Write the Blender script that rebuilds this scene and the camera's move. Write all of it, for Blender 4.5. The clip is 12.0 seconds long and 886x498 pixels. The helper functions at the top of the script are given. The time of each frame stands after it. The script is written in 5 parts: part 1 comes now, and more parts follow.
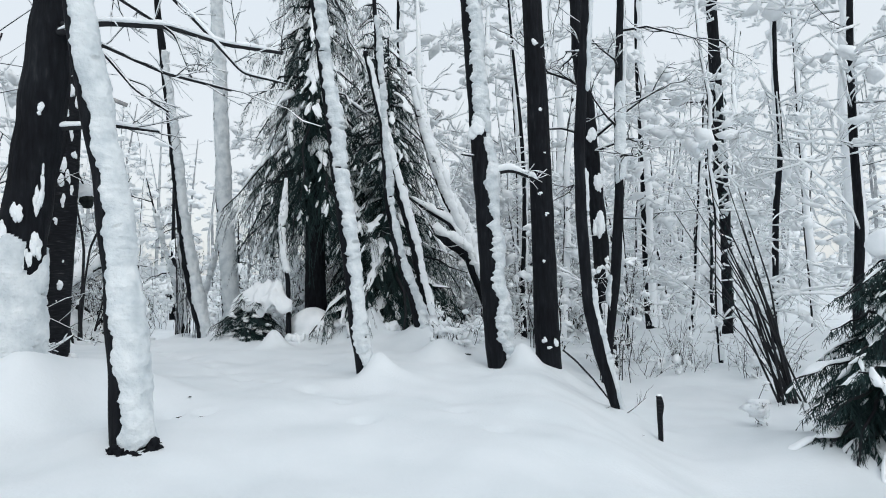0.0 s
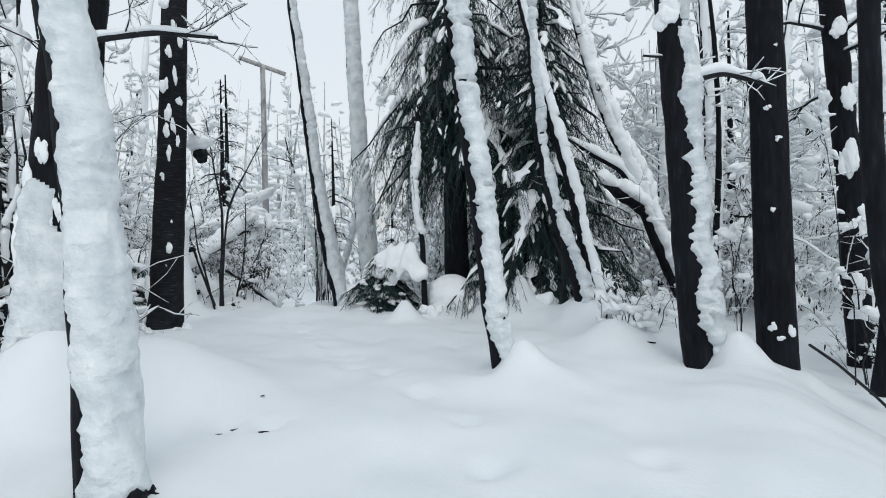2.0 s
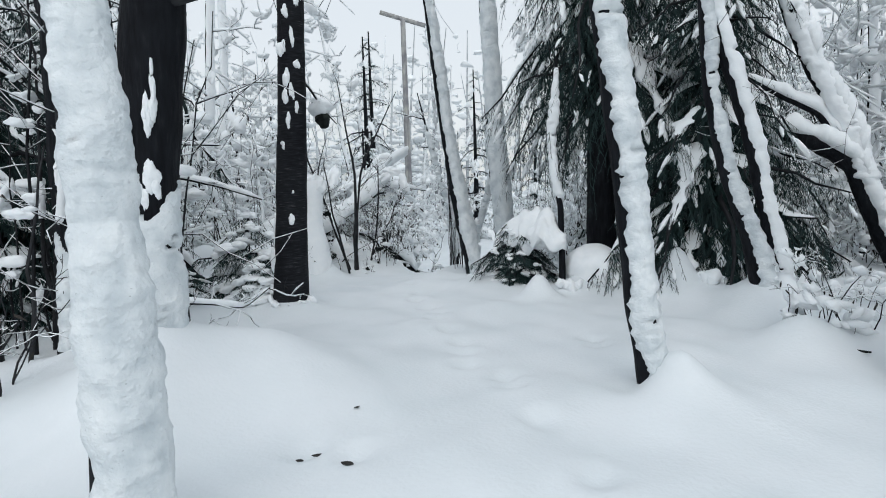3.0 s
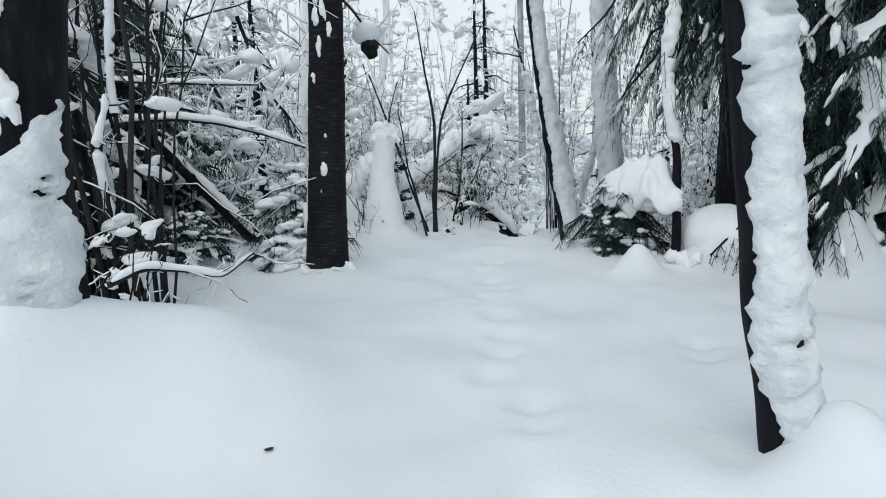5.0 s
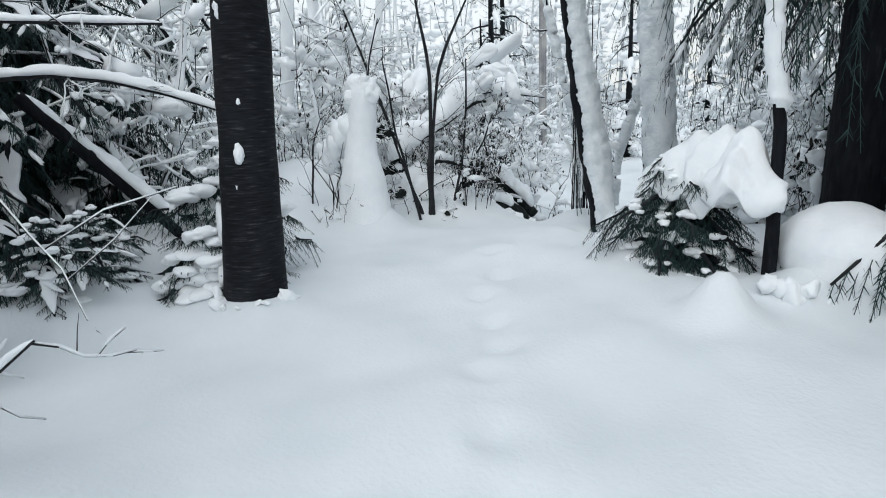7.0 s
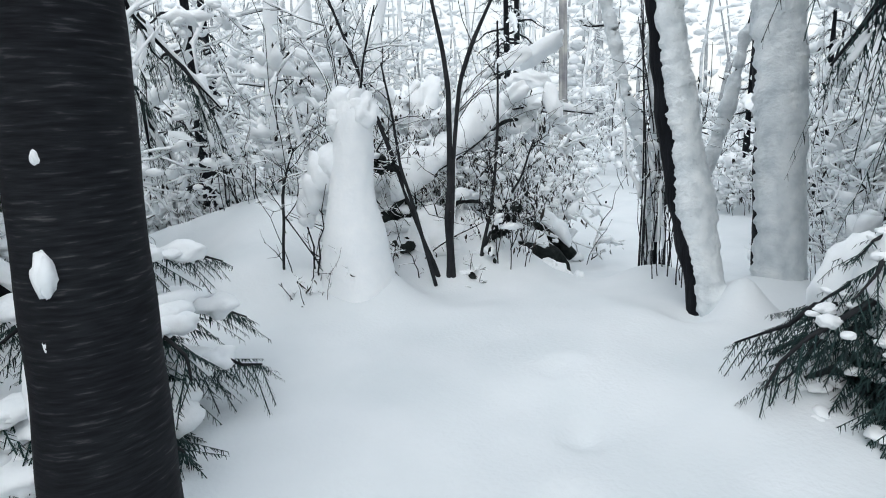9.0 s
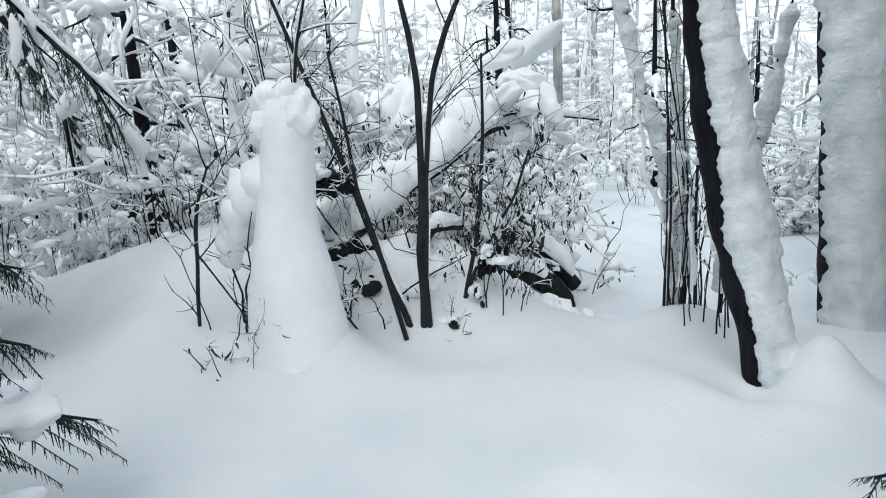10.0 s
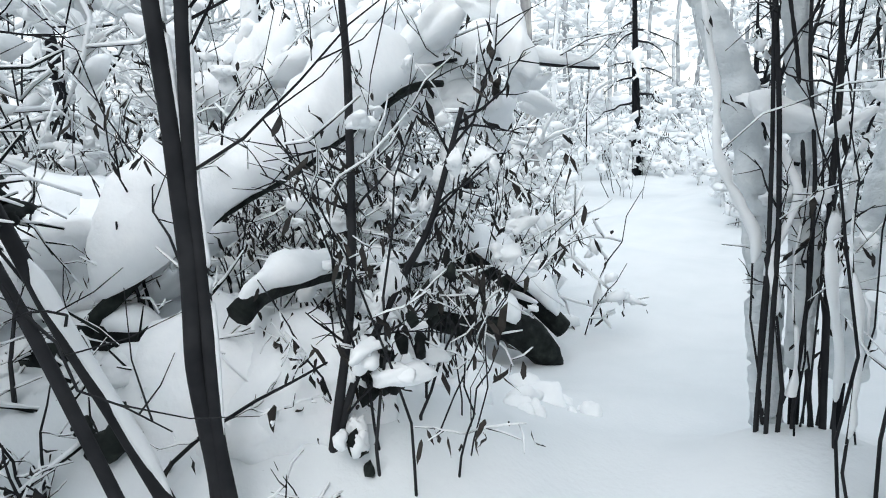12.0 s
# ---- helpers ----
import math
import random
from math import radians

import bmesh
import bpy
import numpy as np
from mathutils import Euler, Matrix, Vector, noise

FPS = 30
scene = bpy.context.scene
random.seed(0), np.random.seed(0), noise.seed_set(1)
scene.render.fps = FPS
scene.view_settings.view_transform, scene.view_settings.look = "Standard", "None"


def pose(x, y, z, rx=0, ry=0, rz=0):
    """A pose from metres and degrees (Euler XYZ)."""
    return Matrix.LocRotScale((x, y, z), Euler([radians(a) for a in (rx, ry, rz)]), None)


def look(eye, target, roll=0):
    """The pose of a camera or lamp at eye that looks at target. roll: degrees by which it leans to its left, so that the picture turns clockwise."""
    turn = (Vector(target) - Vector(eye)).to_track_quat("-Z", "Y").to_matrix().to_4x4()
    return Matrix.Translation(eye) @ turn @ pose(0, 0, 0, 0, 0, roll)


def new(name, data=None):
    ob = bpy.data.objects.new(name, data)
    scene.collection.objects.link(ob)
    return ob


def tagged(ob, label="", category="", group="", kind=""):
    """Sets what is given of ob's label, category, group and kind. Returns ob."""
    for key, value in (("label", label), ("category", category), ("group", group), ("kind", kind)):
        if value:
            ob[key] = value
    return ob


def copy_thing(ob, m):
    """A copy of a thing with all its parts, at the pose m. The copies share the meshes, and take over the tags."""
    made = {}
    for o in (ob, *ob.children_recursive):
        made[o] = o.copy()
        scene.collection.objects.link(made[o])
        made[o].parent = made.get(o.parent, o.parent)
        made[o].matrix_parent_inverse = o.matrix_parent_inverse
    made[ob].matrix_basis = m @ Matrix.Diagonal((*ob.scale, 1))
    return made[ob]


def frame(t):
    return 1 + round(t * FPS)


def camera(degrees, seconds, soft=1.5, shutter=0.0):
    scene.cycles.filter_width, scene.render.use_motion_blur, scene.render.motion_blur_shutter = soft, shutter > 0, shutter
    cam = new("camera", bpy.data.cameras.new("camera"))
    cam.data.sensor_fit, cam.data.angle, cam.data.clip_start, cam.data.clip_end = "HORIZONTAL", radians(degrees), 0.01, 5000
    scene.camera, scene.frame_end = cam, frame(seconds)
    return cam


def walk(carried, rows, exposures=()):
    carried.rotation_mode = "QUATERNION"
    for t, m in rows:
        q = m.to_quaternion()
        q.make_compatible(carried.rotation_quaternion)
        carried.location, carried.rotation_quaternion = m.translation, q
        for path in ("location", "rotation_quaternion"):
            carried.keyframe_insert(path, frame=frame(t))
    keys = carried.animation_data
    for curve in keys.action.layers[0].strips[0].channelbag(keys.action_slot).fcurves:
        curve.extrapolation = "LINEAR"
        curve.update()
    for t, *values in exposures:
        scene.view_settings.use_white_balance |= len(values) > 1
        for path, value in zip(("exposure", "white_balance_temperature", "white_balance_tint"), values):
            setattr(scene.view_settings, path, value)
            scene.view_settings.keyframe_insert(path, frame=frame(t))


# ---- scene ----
cam = camera(76.1, 12.0, 1.0)
PATH = [
    (0, (0.189, -0.137, 1.286), (0.146, 1.86, 1.387), -1.0),
    (0.5, (0.342, 0.399, 1.334), (0.219, 2.392, 1.45), -1.2),
    (1, (0.178, 0.896, 1.234), (-0.026, 2.883, 1.337), -1.0),
    (1.5, (0.103, 1.411, 1.281), (-0.303, 3.369, 1.342), -0.8),
    (2, (0.053, 1.924, 1.214), (-0.544, 3.833, 1.205), -1.3),
    (2.5, (-0.061, 2.378, 1.245), (-0.89, 4.193, 1.112), -1.6),
    (3, (-0.101, 2.811, 1.441), (-1.165, 4.496, 1.271), -1.9),
    (3.5, (0.037, 3.136, 1.45), (-1.171, 4.721, 1.279), -2.4),
    (3.7, (-0.004, 3.256, 1.433), (-1.256, 4.805, 1.254), -2.5),
    (5.3, (-0.521, 4.69, 1.243), (-1.945, 6.061, 0.936), -2.2),
    (5.5, (-0.606, 4.801, 1.253), (-2.037, 6.162, 0.937), -2.3),
    (6, (-1.006, 5.167, 1.32), (-2.446, 6.515, 0.991), -1.7),
    (6.5, (-1.327, 5.772, 1.265), (-2.761, 7.107, 0.863), -1.7),
    (6.7, (-1.451, 5.913, 1.349), (-2.883, 7.24, 0.913), -2.0),
    (8.3, (-2.815, 7.0, 1.604), (-4.257, 8.3, 1.127), -3.3),
    (8.5, (-2.985, 7.147, 1.575), (-4.431, 8.448, 1.11), -2.9),
    (9, (-3.412, 7.492, 1.647), (-4.859, 8.804, 1.217), -2.7),
    (9.5, (-3.795, 7.998, 1.61), (-5.242, 9.324, 1.222), -3.0),
    (10, (-4.205, 8.484, 1.562), (-5.651, 9.815, 1.189), -3.5),
    (10.5, (-4.595, 9.04, 1.558), (-6.038, 10.372, 1.179), -3.7),
    (11, (-5.042, 9.681, 1.473), (-6.468, 11.031, 1.093), -4.4),
    (11.5, (-5.454, 10.149, 1.443), (-6.87, 11.506, 1.05), -4.5),
    (12, (-5.751, 10.638, 1.391), (-7.134, 12.024, 0.985), -4.8),
]
walk(cam, [(t, look(eye, target, roll)) for t, eye, target, roll in PATH], [(0, -0.84, 6130, 9), (3, -0.88, 6130, 9), (6.5, -0.7, 6130, 9), (9.5, -0.53, 6140, 9), (11, -0.52, 6150, 9), (12, -0.3, 6180, 9)])

# ---- light ----
world = bpy.data.worlds.new("overcast_sky")
scene.world = world
world.use_nodes = True
wn, wl = world.node_tree.nodes, world.node_tree.links
wn.clear()
sky = wn.new("ShaderNodeTexSky")
sky.sky_type, sky.sun_disc = "NISHITA", False
sky.sun_elevation, sky.sun_rotation = radians(51), radians(148)
sky.air_density, sky.dust_density, sky.ozone_density = 1.0, 4.0, 1.0
sky_gain = wn.new("ShaderNodeBackground")
sky_gain.inputs["Strength"].default_value = 0.05
cloud = wn.new("ShaderNodeBackground")
place = wn.new("ShaderNodeTexCoord")
split = wn.new("ShaderNodeSeparateXYZ")
rise = wn.new("ShaderNodeMath")
rise.operation, rise.use_clamp = "MULTIPLY_ADD", False
rise.inputs[1].default_value, rise.inputs[2].default_value = 0.0, 1.42
wl.new(place.outputs["Generated"], split.inputs[0])
wl.new(split.outputs["Z"], rise.inputs[0])
tone = wn.new("ShaderNodeValToRGB")
for stop, (at, shade) in zip(tone.color_ramp.elements, ((0.05, (1.0, 0.985, 0.93, 1)), (0.6, (0.92, 0.97, 0.985, 1)))):
    stop.position, stop.color = at, shade
wl.new(split.outputs["Z"], tone.inputs["Fac"])
wl.new(tone.outputs["Color"], cloud.inputs["Color"])
wl.new(rise.outputs[0], cloud.inputs["Strength"])
both = wn.new("ShaderNodeAddShader")
wout = wn.new("ShaderNodeOutputWorld")
wl.new(sky.outputs["Color"], sky_gain.inputs["Color"])
wl.new(sky_gain.outputs[0], both.inputs[0])
wl.new(cloud.outputs[0], both.inputs[1])
wl.new(both.outputs[0], wout.inputs["Surface"])

sun = new("sun", bpy.data.lights.new("sun", "SUN"))
sun.data.energy, sun.data.angle, sun.data.color = 1.2, radians(40), (1.0, 0.97, 0.92)
sun.matrix_world = look((2.0, -3.2, 4.6), (0, 0, 0))


# ---- materials ----
def material(name, rough=0.8, spec=0.3):
    m = bpy.data.materials.new(name)
    m.use_nodes = True
    b = m.node_tree.nodes["Principled BSDF"]
    b.inputs["Roughness"].default_value = rough
    b.inputs["Specular IOR Level"].default_value = spec
    return m, m.node_tree.nodes, m.node_tree.links, b


def noise_node(nodes, links, scale, detail=4.0, stretch=(1, 1, 1), space="Object"):
    co = nodes.new("ShaderNodeTexCoord")
    mp = nodes.new("ShaderNodeMapping")
    mp.inputs["Scale"].default_value = stretch
    n = nodes.new("ShaderNodeTexNoise")
    n.inputs["Scale"].default_value, n.inputs["Detail"].default_value = scale, detail
    links.new(co.outputs[space], mp.inputs["Vector"])
    links.new(mp.outputs["Vector"], n.inputs["Vector"])
    return n


def ramp(nodes, links, source, stops):
    r = nodes.new("ShaderNodeValToRGB")
    el = r.color_ramp.elements
    while len(el) < len(stops):
        el.new(0.5)
    for e, (p, c) in zip(el, stops):
        e.position, e.color = p, (*c, 1)
    links.new(source, r.inputs["Fac"])
    return r


def bump(nodes, links, sources, b, strength, distance):
    total = sources[0]
    for s in sources[1:]:
        add = nodes.new("ShaderNodeMath")
        add.operation = "ADD"
        links.new(total, add.inputs[0])
        links.new(s, add.inputs[1])
        total = add.outputs[0]
    bp = nodes.new("ShaderNodeBump")
    bp.inputs["Strength"].default_value, bp.inputs["Distance"].default_value = strength, distance
    links.new(total, bp.inputs["Height"])
    links.new(bp.outputs["Normal"], b.inputs["Normal"])


def snow_material(name, coarse, fine, dist, strong=0.5, low=(0.87, 0.9, 0.92), high=(0.92, 0.94, 0.95)):
    m, n, l, b = material(name, 0.65, 0.25)
    a, c = noise_node(n, l, coarse, 3), noise_node(n, l, fine, 3)
    r = ramp(n, l, a.outputs["Fac"], [(0.3, low), (0.7, high)])
    l.new(r.outputs["Color"], b.inputs["Base Color"])
    bump(n, l, [a.outputs["Fac"], c.outputs["Fac"]], b, strong, dist)
    return m


def bark_material(name, low, mid, high, stretch, scale, dist):
    m, n, l, b = material(name, 0.85, 0.2)
    a = noise_node(n, l, scale, 6, stretch)
    c = noise_node(n, l, 2.2, 3)
    r = ramp(n, l, a.outputs["Fac"], [(0.35, low), (0.6, mid), (0.82, high)])
    g = ramp(n, l, c.outputs["Fac"], [(0.35, (0.55, 0.55, 0.6)), (0.7, (1.1, 1.1, 1.05))])
    mix = n.new("ShaderNodeMix")
    mix.data_type, mix.blend_type = "RGBA", "MULTIPLY"
    mix.inputs["Factor"].default_value = 1.0
    l.new(r.outputs["Color"], mix.inputs[6])
    l.new(g.outputs["Color"], mix.inputs[7])
    l.new(mix.outputs[2], b.inputs["Base Color"])
    bump(n, l, [a.outputs["Fac"]], b, 0.8, dist)
    return m


def plain_varied(name, low, high, scale, rough=0.8):
    m, n, l, b = material(name, rough, 0.2)
    a = noise_node(n, l, scale, 3)
    info = n.new("ShaderNodeNewGeometry")
    add = n.new("ShaderNodeMath")
    add.operation = "MULTIPLY_ADD"
    add.inputs[1].default_value = 0.5
    l.new(info.outputs["Random Per Island"], add.inputs[0])
    l.new(a.outputs["Fac"], add.inputs[2])
    r = ramp(n, l, add.outputs[0], [(0.4, low), (1.0, high)])
    l.new(r.outputs["Color"], b.inputs["Base Color"])
    return m


SNOW = snow_material("fresh_snow", 9.0, 28.0, 0.018, 0.3)
GROUND_SNOW = snow_material("ground_snow", 1.6, 35.0, 0.012, 0.35, (0.71, 0.75, 0.77), (0.77, 0.8, 0.82))
BARK = bark_material("wet_dark_bark", (0.004, 0.005, 0.008), (0.010, 0.012, 0.016), (0.032, 0.034, 0.038), (1, 1, 0.18), 26, 0.02)
BIRCH = bark_material("grey_birch_bark", (0.006, 0.007, 0.01), (0.016, 0.018, 0.022), (0.1, 0.1, 0.105), (0.3, 0.3, 2.6), 30, 0.006)
TWIG = plain_varied("dark_twig_bark", (0.007, 0.008, 0.011), (0.03, 0.031, 0.034), 9)
NEEDLE = plain_varied("conifer_needles", (0.005, 0.014, 0.016), (0.02, 0.045, 0.042), 5, 0.6)
LEAF = plain_varied("withered_leaves", (0.006, 0.007, 0.009), (0.04, 0.036, 0.032), 4, 0.7)
# grey wood of the far pole, lightened to paint in haze
GREYWOOD = bark_material("haze_paled_wood", (0.34, 0.34, 0.34), (0.48, 0.48, 0.47), (0.6, 0.59, 0.58), (1, 1, 0.05), 12, 0.004)
# bark with the paleness of distant haze put into its colour
HAZE_BARK = plain_varied("haze_paled_bark", (0.2, 0.21, 0.22), (0.62, 0.65, 0.67), 3)


def shade_toned_snow(name):
    """Wind-packed snow stuck to bark, shade put into its colour; pits, bark flecks."""
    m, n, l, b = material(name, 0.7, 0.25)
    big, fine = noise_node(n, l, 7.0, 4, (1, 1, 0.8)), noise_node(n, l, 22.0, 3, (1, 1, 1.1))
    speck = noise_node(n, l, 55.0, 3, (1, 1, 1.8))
    # grey-blue tones paint in the shade of upright trunk sides
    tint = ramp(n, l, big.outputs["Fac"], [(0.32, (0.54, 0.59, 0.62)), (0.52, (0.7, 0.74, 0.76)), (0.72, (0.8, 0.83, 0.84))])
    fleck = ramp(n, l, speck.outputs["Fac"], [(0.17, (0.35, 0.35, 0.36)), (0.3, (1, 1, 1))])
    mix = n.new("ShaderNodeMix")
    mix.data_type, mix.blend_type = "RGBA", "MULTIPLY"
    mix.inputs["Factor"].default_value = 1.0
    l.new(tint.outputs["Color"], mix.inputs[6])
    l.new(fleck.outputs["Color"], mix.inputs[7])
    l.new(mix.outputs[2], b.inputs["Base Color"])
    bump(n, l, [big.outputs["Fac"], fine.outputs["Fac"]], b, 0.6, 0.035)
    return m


SHADED_SNOW = shade_toned_snow("shade_toned_snow")
ROT = bark_material("rotten_wet_wood", (0.006, 0.008, 0.009), (0.02, 0.026, 0.024), (0.05, 0.06, 0.05), (1, 1, 1), 14, 0.02)


# ---- mesh building ----
class Geo:
    """Collects vertices and faces of one mesh."""

    def __init__(self):
        self.v, self.f, self.n = [], [], 0

    def add(self, verts, faces):
        self.v.append(np.asarray(verts, float))
        self.f.extend((np.asarray(faces) + self.n).tolist())
        self.n += len(verts)

    def mesh(self, name, mat, smooth=True):
        me = bpy.data.meshes.new(name)
        me.from_pydata(np.concatenate(self.v).tolist(), [], self.f)
        me.materials.append(mat)
        me.polygons.foreach_set("use_smooth", [smooth] * len(me.polygons))
        me.update()
        return me


def part(name, geo, mat, parent, label="", smooth=True):
    """Links what geo holds as one mesh object under parent."""
    ob = new(name, geo.mesh(name, mat, smooth))
    ob.parent = parent
    return tagged(ob, label)


def thing(name, label, category, group="", kind="", at=(0, 0, 0)):
    ob = tagged(new(name), label, category, group, kind)
    ob.empty_display_size = 0.2
    ob.location = at
    return ob


RNG = np.random.default_rng(5)


def lump(p, freq, seed):
    """Smooth noise from -1 to 1 at points p."""
    g = np.random.default_rng(seed)
    out = 0
    for k in range(5):
        d = g.normal(size=3)
        d /= np.linalg.norm(d)
        out = out + np.sin(p @ d * freq * g.uniform(0.6, 1.7) + g.uniform(0, 6.28))
    return out / 3.2


def rnd1(z, scale, seed):
    """Uneven 1-d noise from -1 to 1."""
    g = np.random.default_rng(seed)
    v = g.uniform(-1, 1, 997)
    q = z / scale + g.uniform(0, 400) + 100
    i = np.floor(q).astype(int)
    f = q - i
    f = f * f * (3 - 2 * f)
    return v[i % 997] * (1 - f) + v[(i + 1) % 997] * f


def saw1(z, lo, hi, seed):
    """Teeth of uneven length, 0 at each tooth's top and 1 at its foot."""
    g = np.random.default_rng(seed)
    k = np.cumsum(g.uniform(lo, hi, 4000)) - 30.0
    amp = g.uniform(0.15, 1.0, 4000)
    i = np.clip(np.searchsorted(k, z), 1, 3999)
    return (k[i] - z) / (k[i] - k[i - 1]) * amp[i]


def unit(v):
    return v / np.maximum(np.linalg.norm(v, axis=-1, keepdims=True), 1e-9)


def resample(pts, rad, step):
    pts, rad = np.asarray(pts, float), np.asarray(rad, float)
    d = np.r_[0, np.cumsum(np.linalg.norm(np.diff(pts, axis=0), axis=1))]
    k = max(3, int(d[-1] / step) + 1)
    s = np.linspace(0, d[-1], k)
    w = np.stack([np.interp(s, d, pts[:, i]) for i in range(3)], 1)
    r = np.interp(s, d, rad)
    for _ in range(max(1, int(0.12 / step))):
        w[1:-1] = (w[:-2] + 2 * w[1:-1] + w[2:]) / 4
    return w, r


def grid_faces(rows, cols, closed):
    i, j = np.meshgrid(np.arange(rows - 1), np.arange(cols if closed else cols - 1), indexing="ij")
    a, b = i * cols + j, i * cols + (j + 1) % cols
    return np.stack([a, b, b + cols, a + cols], -1).reshape(-1, 4)


def tube(geo, pts, rad, sides=8, rough=0.0, seed=0):
    pts, rad = np.asarray(pts, float), np.asarray(rad, float)
    t = unit(np.gradient(pts, axis=0))
    ref = np.array([0, 1.0, 0]) if abs(t[:, 1].mean()) < 0.7 else np.array([1.0, 0, 0])
    u = unit(np.cross(t, ref))
    v = np.cross(t, u)
    a = np.linspace(0, 2 * np.pi, sides, endpoint=False)
    ring = u[:, None] * np.cos(a)[None, :, None] + v[:, None] * np.sin(a)[None, :, None]
    r = np.repeat(rad[:, None], sides, 1)
    if rough:
        q = pts[:, None] + ring * rad[:, None, None]
        q = q * np.array([1, 1, 0.35])
        r = r * (1 + rough * lump(q, 30, seed) + rough * 0.8 * lump(q, 9, seed + 1))
    p = (pts[:, None] + ring * r[..., None]).reshape(-1, 3)
    geo.add(np.vstack([p, pts[:1], pts[-1:]]), grid_faces(len(pts), sides, True))
    n0, k = geo.n - 2, geo.n - 2 - len(p)
    for j in range(sides):
        geo.f.append([n0, k + (j + 1) % sides, k + j])
        m = k + (len(pts) - 1) * sides
        geo.f.append([n0 + 1, m + j, m + (j + 1) % sides])


def side_snow(geo, pts, rad, az, half, thick, seed, step=0.03, cols=17, z0=-9.0, z1=99.0, rag=1.0, shut=0.62):
    """Snow plastered on one side of an upright stem: a lumpy shell with ragged edges."""
    w, r = resample(pts, rad, step)
    keep = (w[:, 2] >= z0) & (w[:, 2] <= z1)
    w, r = w[keep], r[keep]
    if len(w) < 3:
        return
    s = np.linspace(-1, 1, cols)
    z = w[:, 2]
    edge = [0.95 + 0.12 * rnd1(z, 0.35, seed + k) + rag * (0.13 * rnd1(z, 0.13, seed + k + 7) + 0.08 * rnd1(z, 0.035, seed + k + 9) + 0.05 * rnd1(z, 0.018, seed + k + 10) + 0.06 * (saw1(z, 0.05, 0.3, seed + k + 5) - 0.3) + 0.05 * rnd1(z, 0.06, seed + k + 15)) for k in (0, 50)]
    wide = np.where(s[None] < 0, edge[0][:, None], edge[1][:, None]) * radians(half)
    a = radians(az) + s[None] * wide
    d = np.stack([np.cos(a), np.sin(a), np.zeros_like(a)], -1)
    p = w[:, None] + d * r[:, None, None]
    prof = (1 - np.abs(s) ** 3.5)[None]
    crease = saw1((z[:, None] + 0.09 * lump(p * np.array([1, 1, 0.4]), 11, seed + 31) + 0.05 * lump(p, 28, seed + 32)).ravel(), 0.03, 0.15, seed + 21).reshape(p.shape[:2])
    n = 1 + 0.4 * lump(p * np.array([1, 1, 0.8]), 7, seed + 3) + 0.24 * lump(p * np.array([1, 1, 1.3]), 23, seed + 4) + 0.1 * lump(p, 62, seed + 5) + 0.26 * min(1.0, rag * rag) * (crease - 0.3)
    reach = np.minimum(w[:, 2] - w[0, 2] + 0.12, w[-1, 2] - w[:, 2]) / 0.45
    cover = np.minimum(reach[:, None], 1.0) + 0.45 * lump(p * np.array([1, 1, 0.8]), 17, seed + 8) - 0.25
    cover = np.minimum(cover, shut + 0.5 * lump(p * np.array([1, 1, 2.2]), 42, seed + 12) + 0.25 * lump(p, 14, seed + 13))
    off = thick * prof * np.clip(n, 0.15, 2.4)
    off = np.where(cover > 0, off * np.clip(cover * 5, 0.3, 1), -0.1 * r[:, None] - 0.01)
    off = np.where(np.abs(s)[None] > 0.999, -0.12 * r[:, None], off)
    p = w[:, None] + d * (r[:, None] + off)[..., None]
    geo.add(p.reshape(-1, 3), grid_faces(len(w), cols, False))


def ridge(geo, pts, wide, high, cols=7, seed=0, rough=0.25, lift=0.0, step=0.04, taper=True):
    """Snow that lies on a branch or log: a rounded, lumpy strip with a closed underside."""
    w, r = resample(pts, wide, step)
    k = len(w)
    h = np.interp(np.linspace(0, 1, k), np.linspace(0, 1, len(high)), high) if np.ndim(high) else np.full(k, high)
    t = unit(np.gradient(w, axis=0))
    side = unit(np.cross(t, [0, 0, 1.0]))
    up = np.cross(side, t)
    up = unit(up * 0.4 + np.array([0, 0, 0.6]))
    nz = 1 + rough * lump(w, 12, seed) + rough * 0.6 * lump(w, 34, seed + 1)
    end = np.clip(np.minimum(np.arange(k) + 0.02, np.arange(k)[::-1] + 0.02) / max(2.0, 0.12 * k), 0.005, 1) ** 0.5 if taper else np.ones(k)
    a = np.linspace(0, np.pi, cols)
    x, z = np.r_[np.cos(a), -0.55], np.r_[np.sin(a), -0.12]
    x = np.r_[x, 0.55]
    z = np.r_[z, -0.12]
    ww, hh = (r * nz * end), (h * (0.4 + 0.6 * nz) * end)
    p = w[:, None] + side[:, None] * (x[None] * ww[:, None])[..., None] + up[:, None] * (z[None] * hh[:, None] + lift)[..., None]
    if rough > 0.1:
        p[:, 1:cols - 1] += up[:, None] * (0.16 * hh[:, None] * lump(p[:, 1:cols - 1], 22, seed + 2))[..., None]
    c = cols + 2
    geo.add(p.reshape(-1, 3), grid_faces(k, c, True))
    n = geo.n - k * c
    geo.f.append([n + j for j in range(c)][::-1])
    geo.f.append([n + (k - 1) * c + j for j in range(c)])


def ico(level):
    bm = bmesh.new()
    bmesh.ops.create_icosphere(bm, subdivisions=level, radius=1)
    out = np.array([v.co[:] for v in bm.verts]), np.array([[v.index for v in f.verts] for f in bm.faces])
    bm.free()
    return out


ICO = {k: ico(k) for k in (1, 2, 3, 4)}


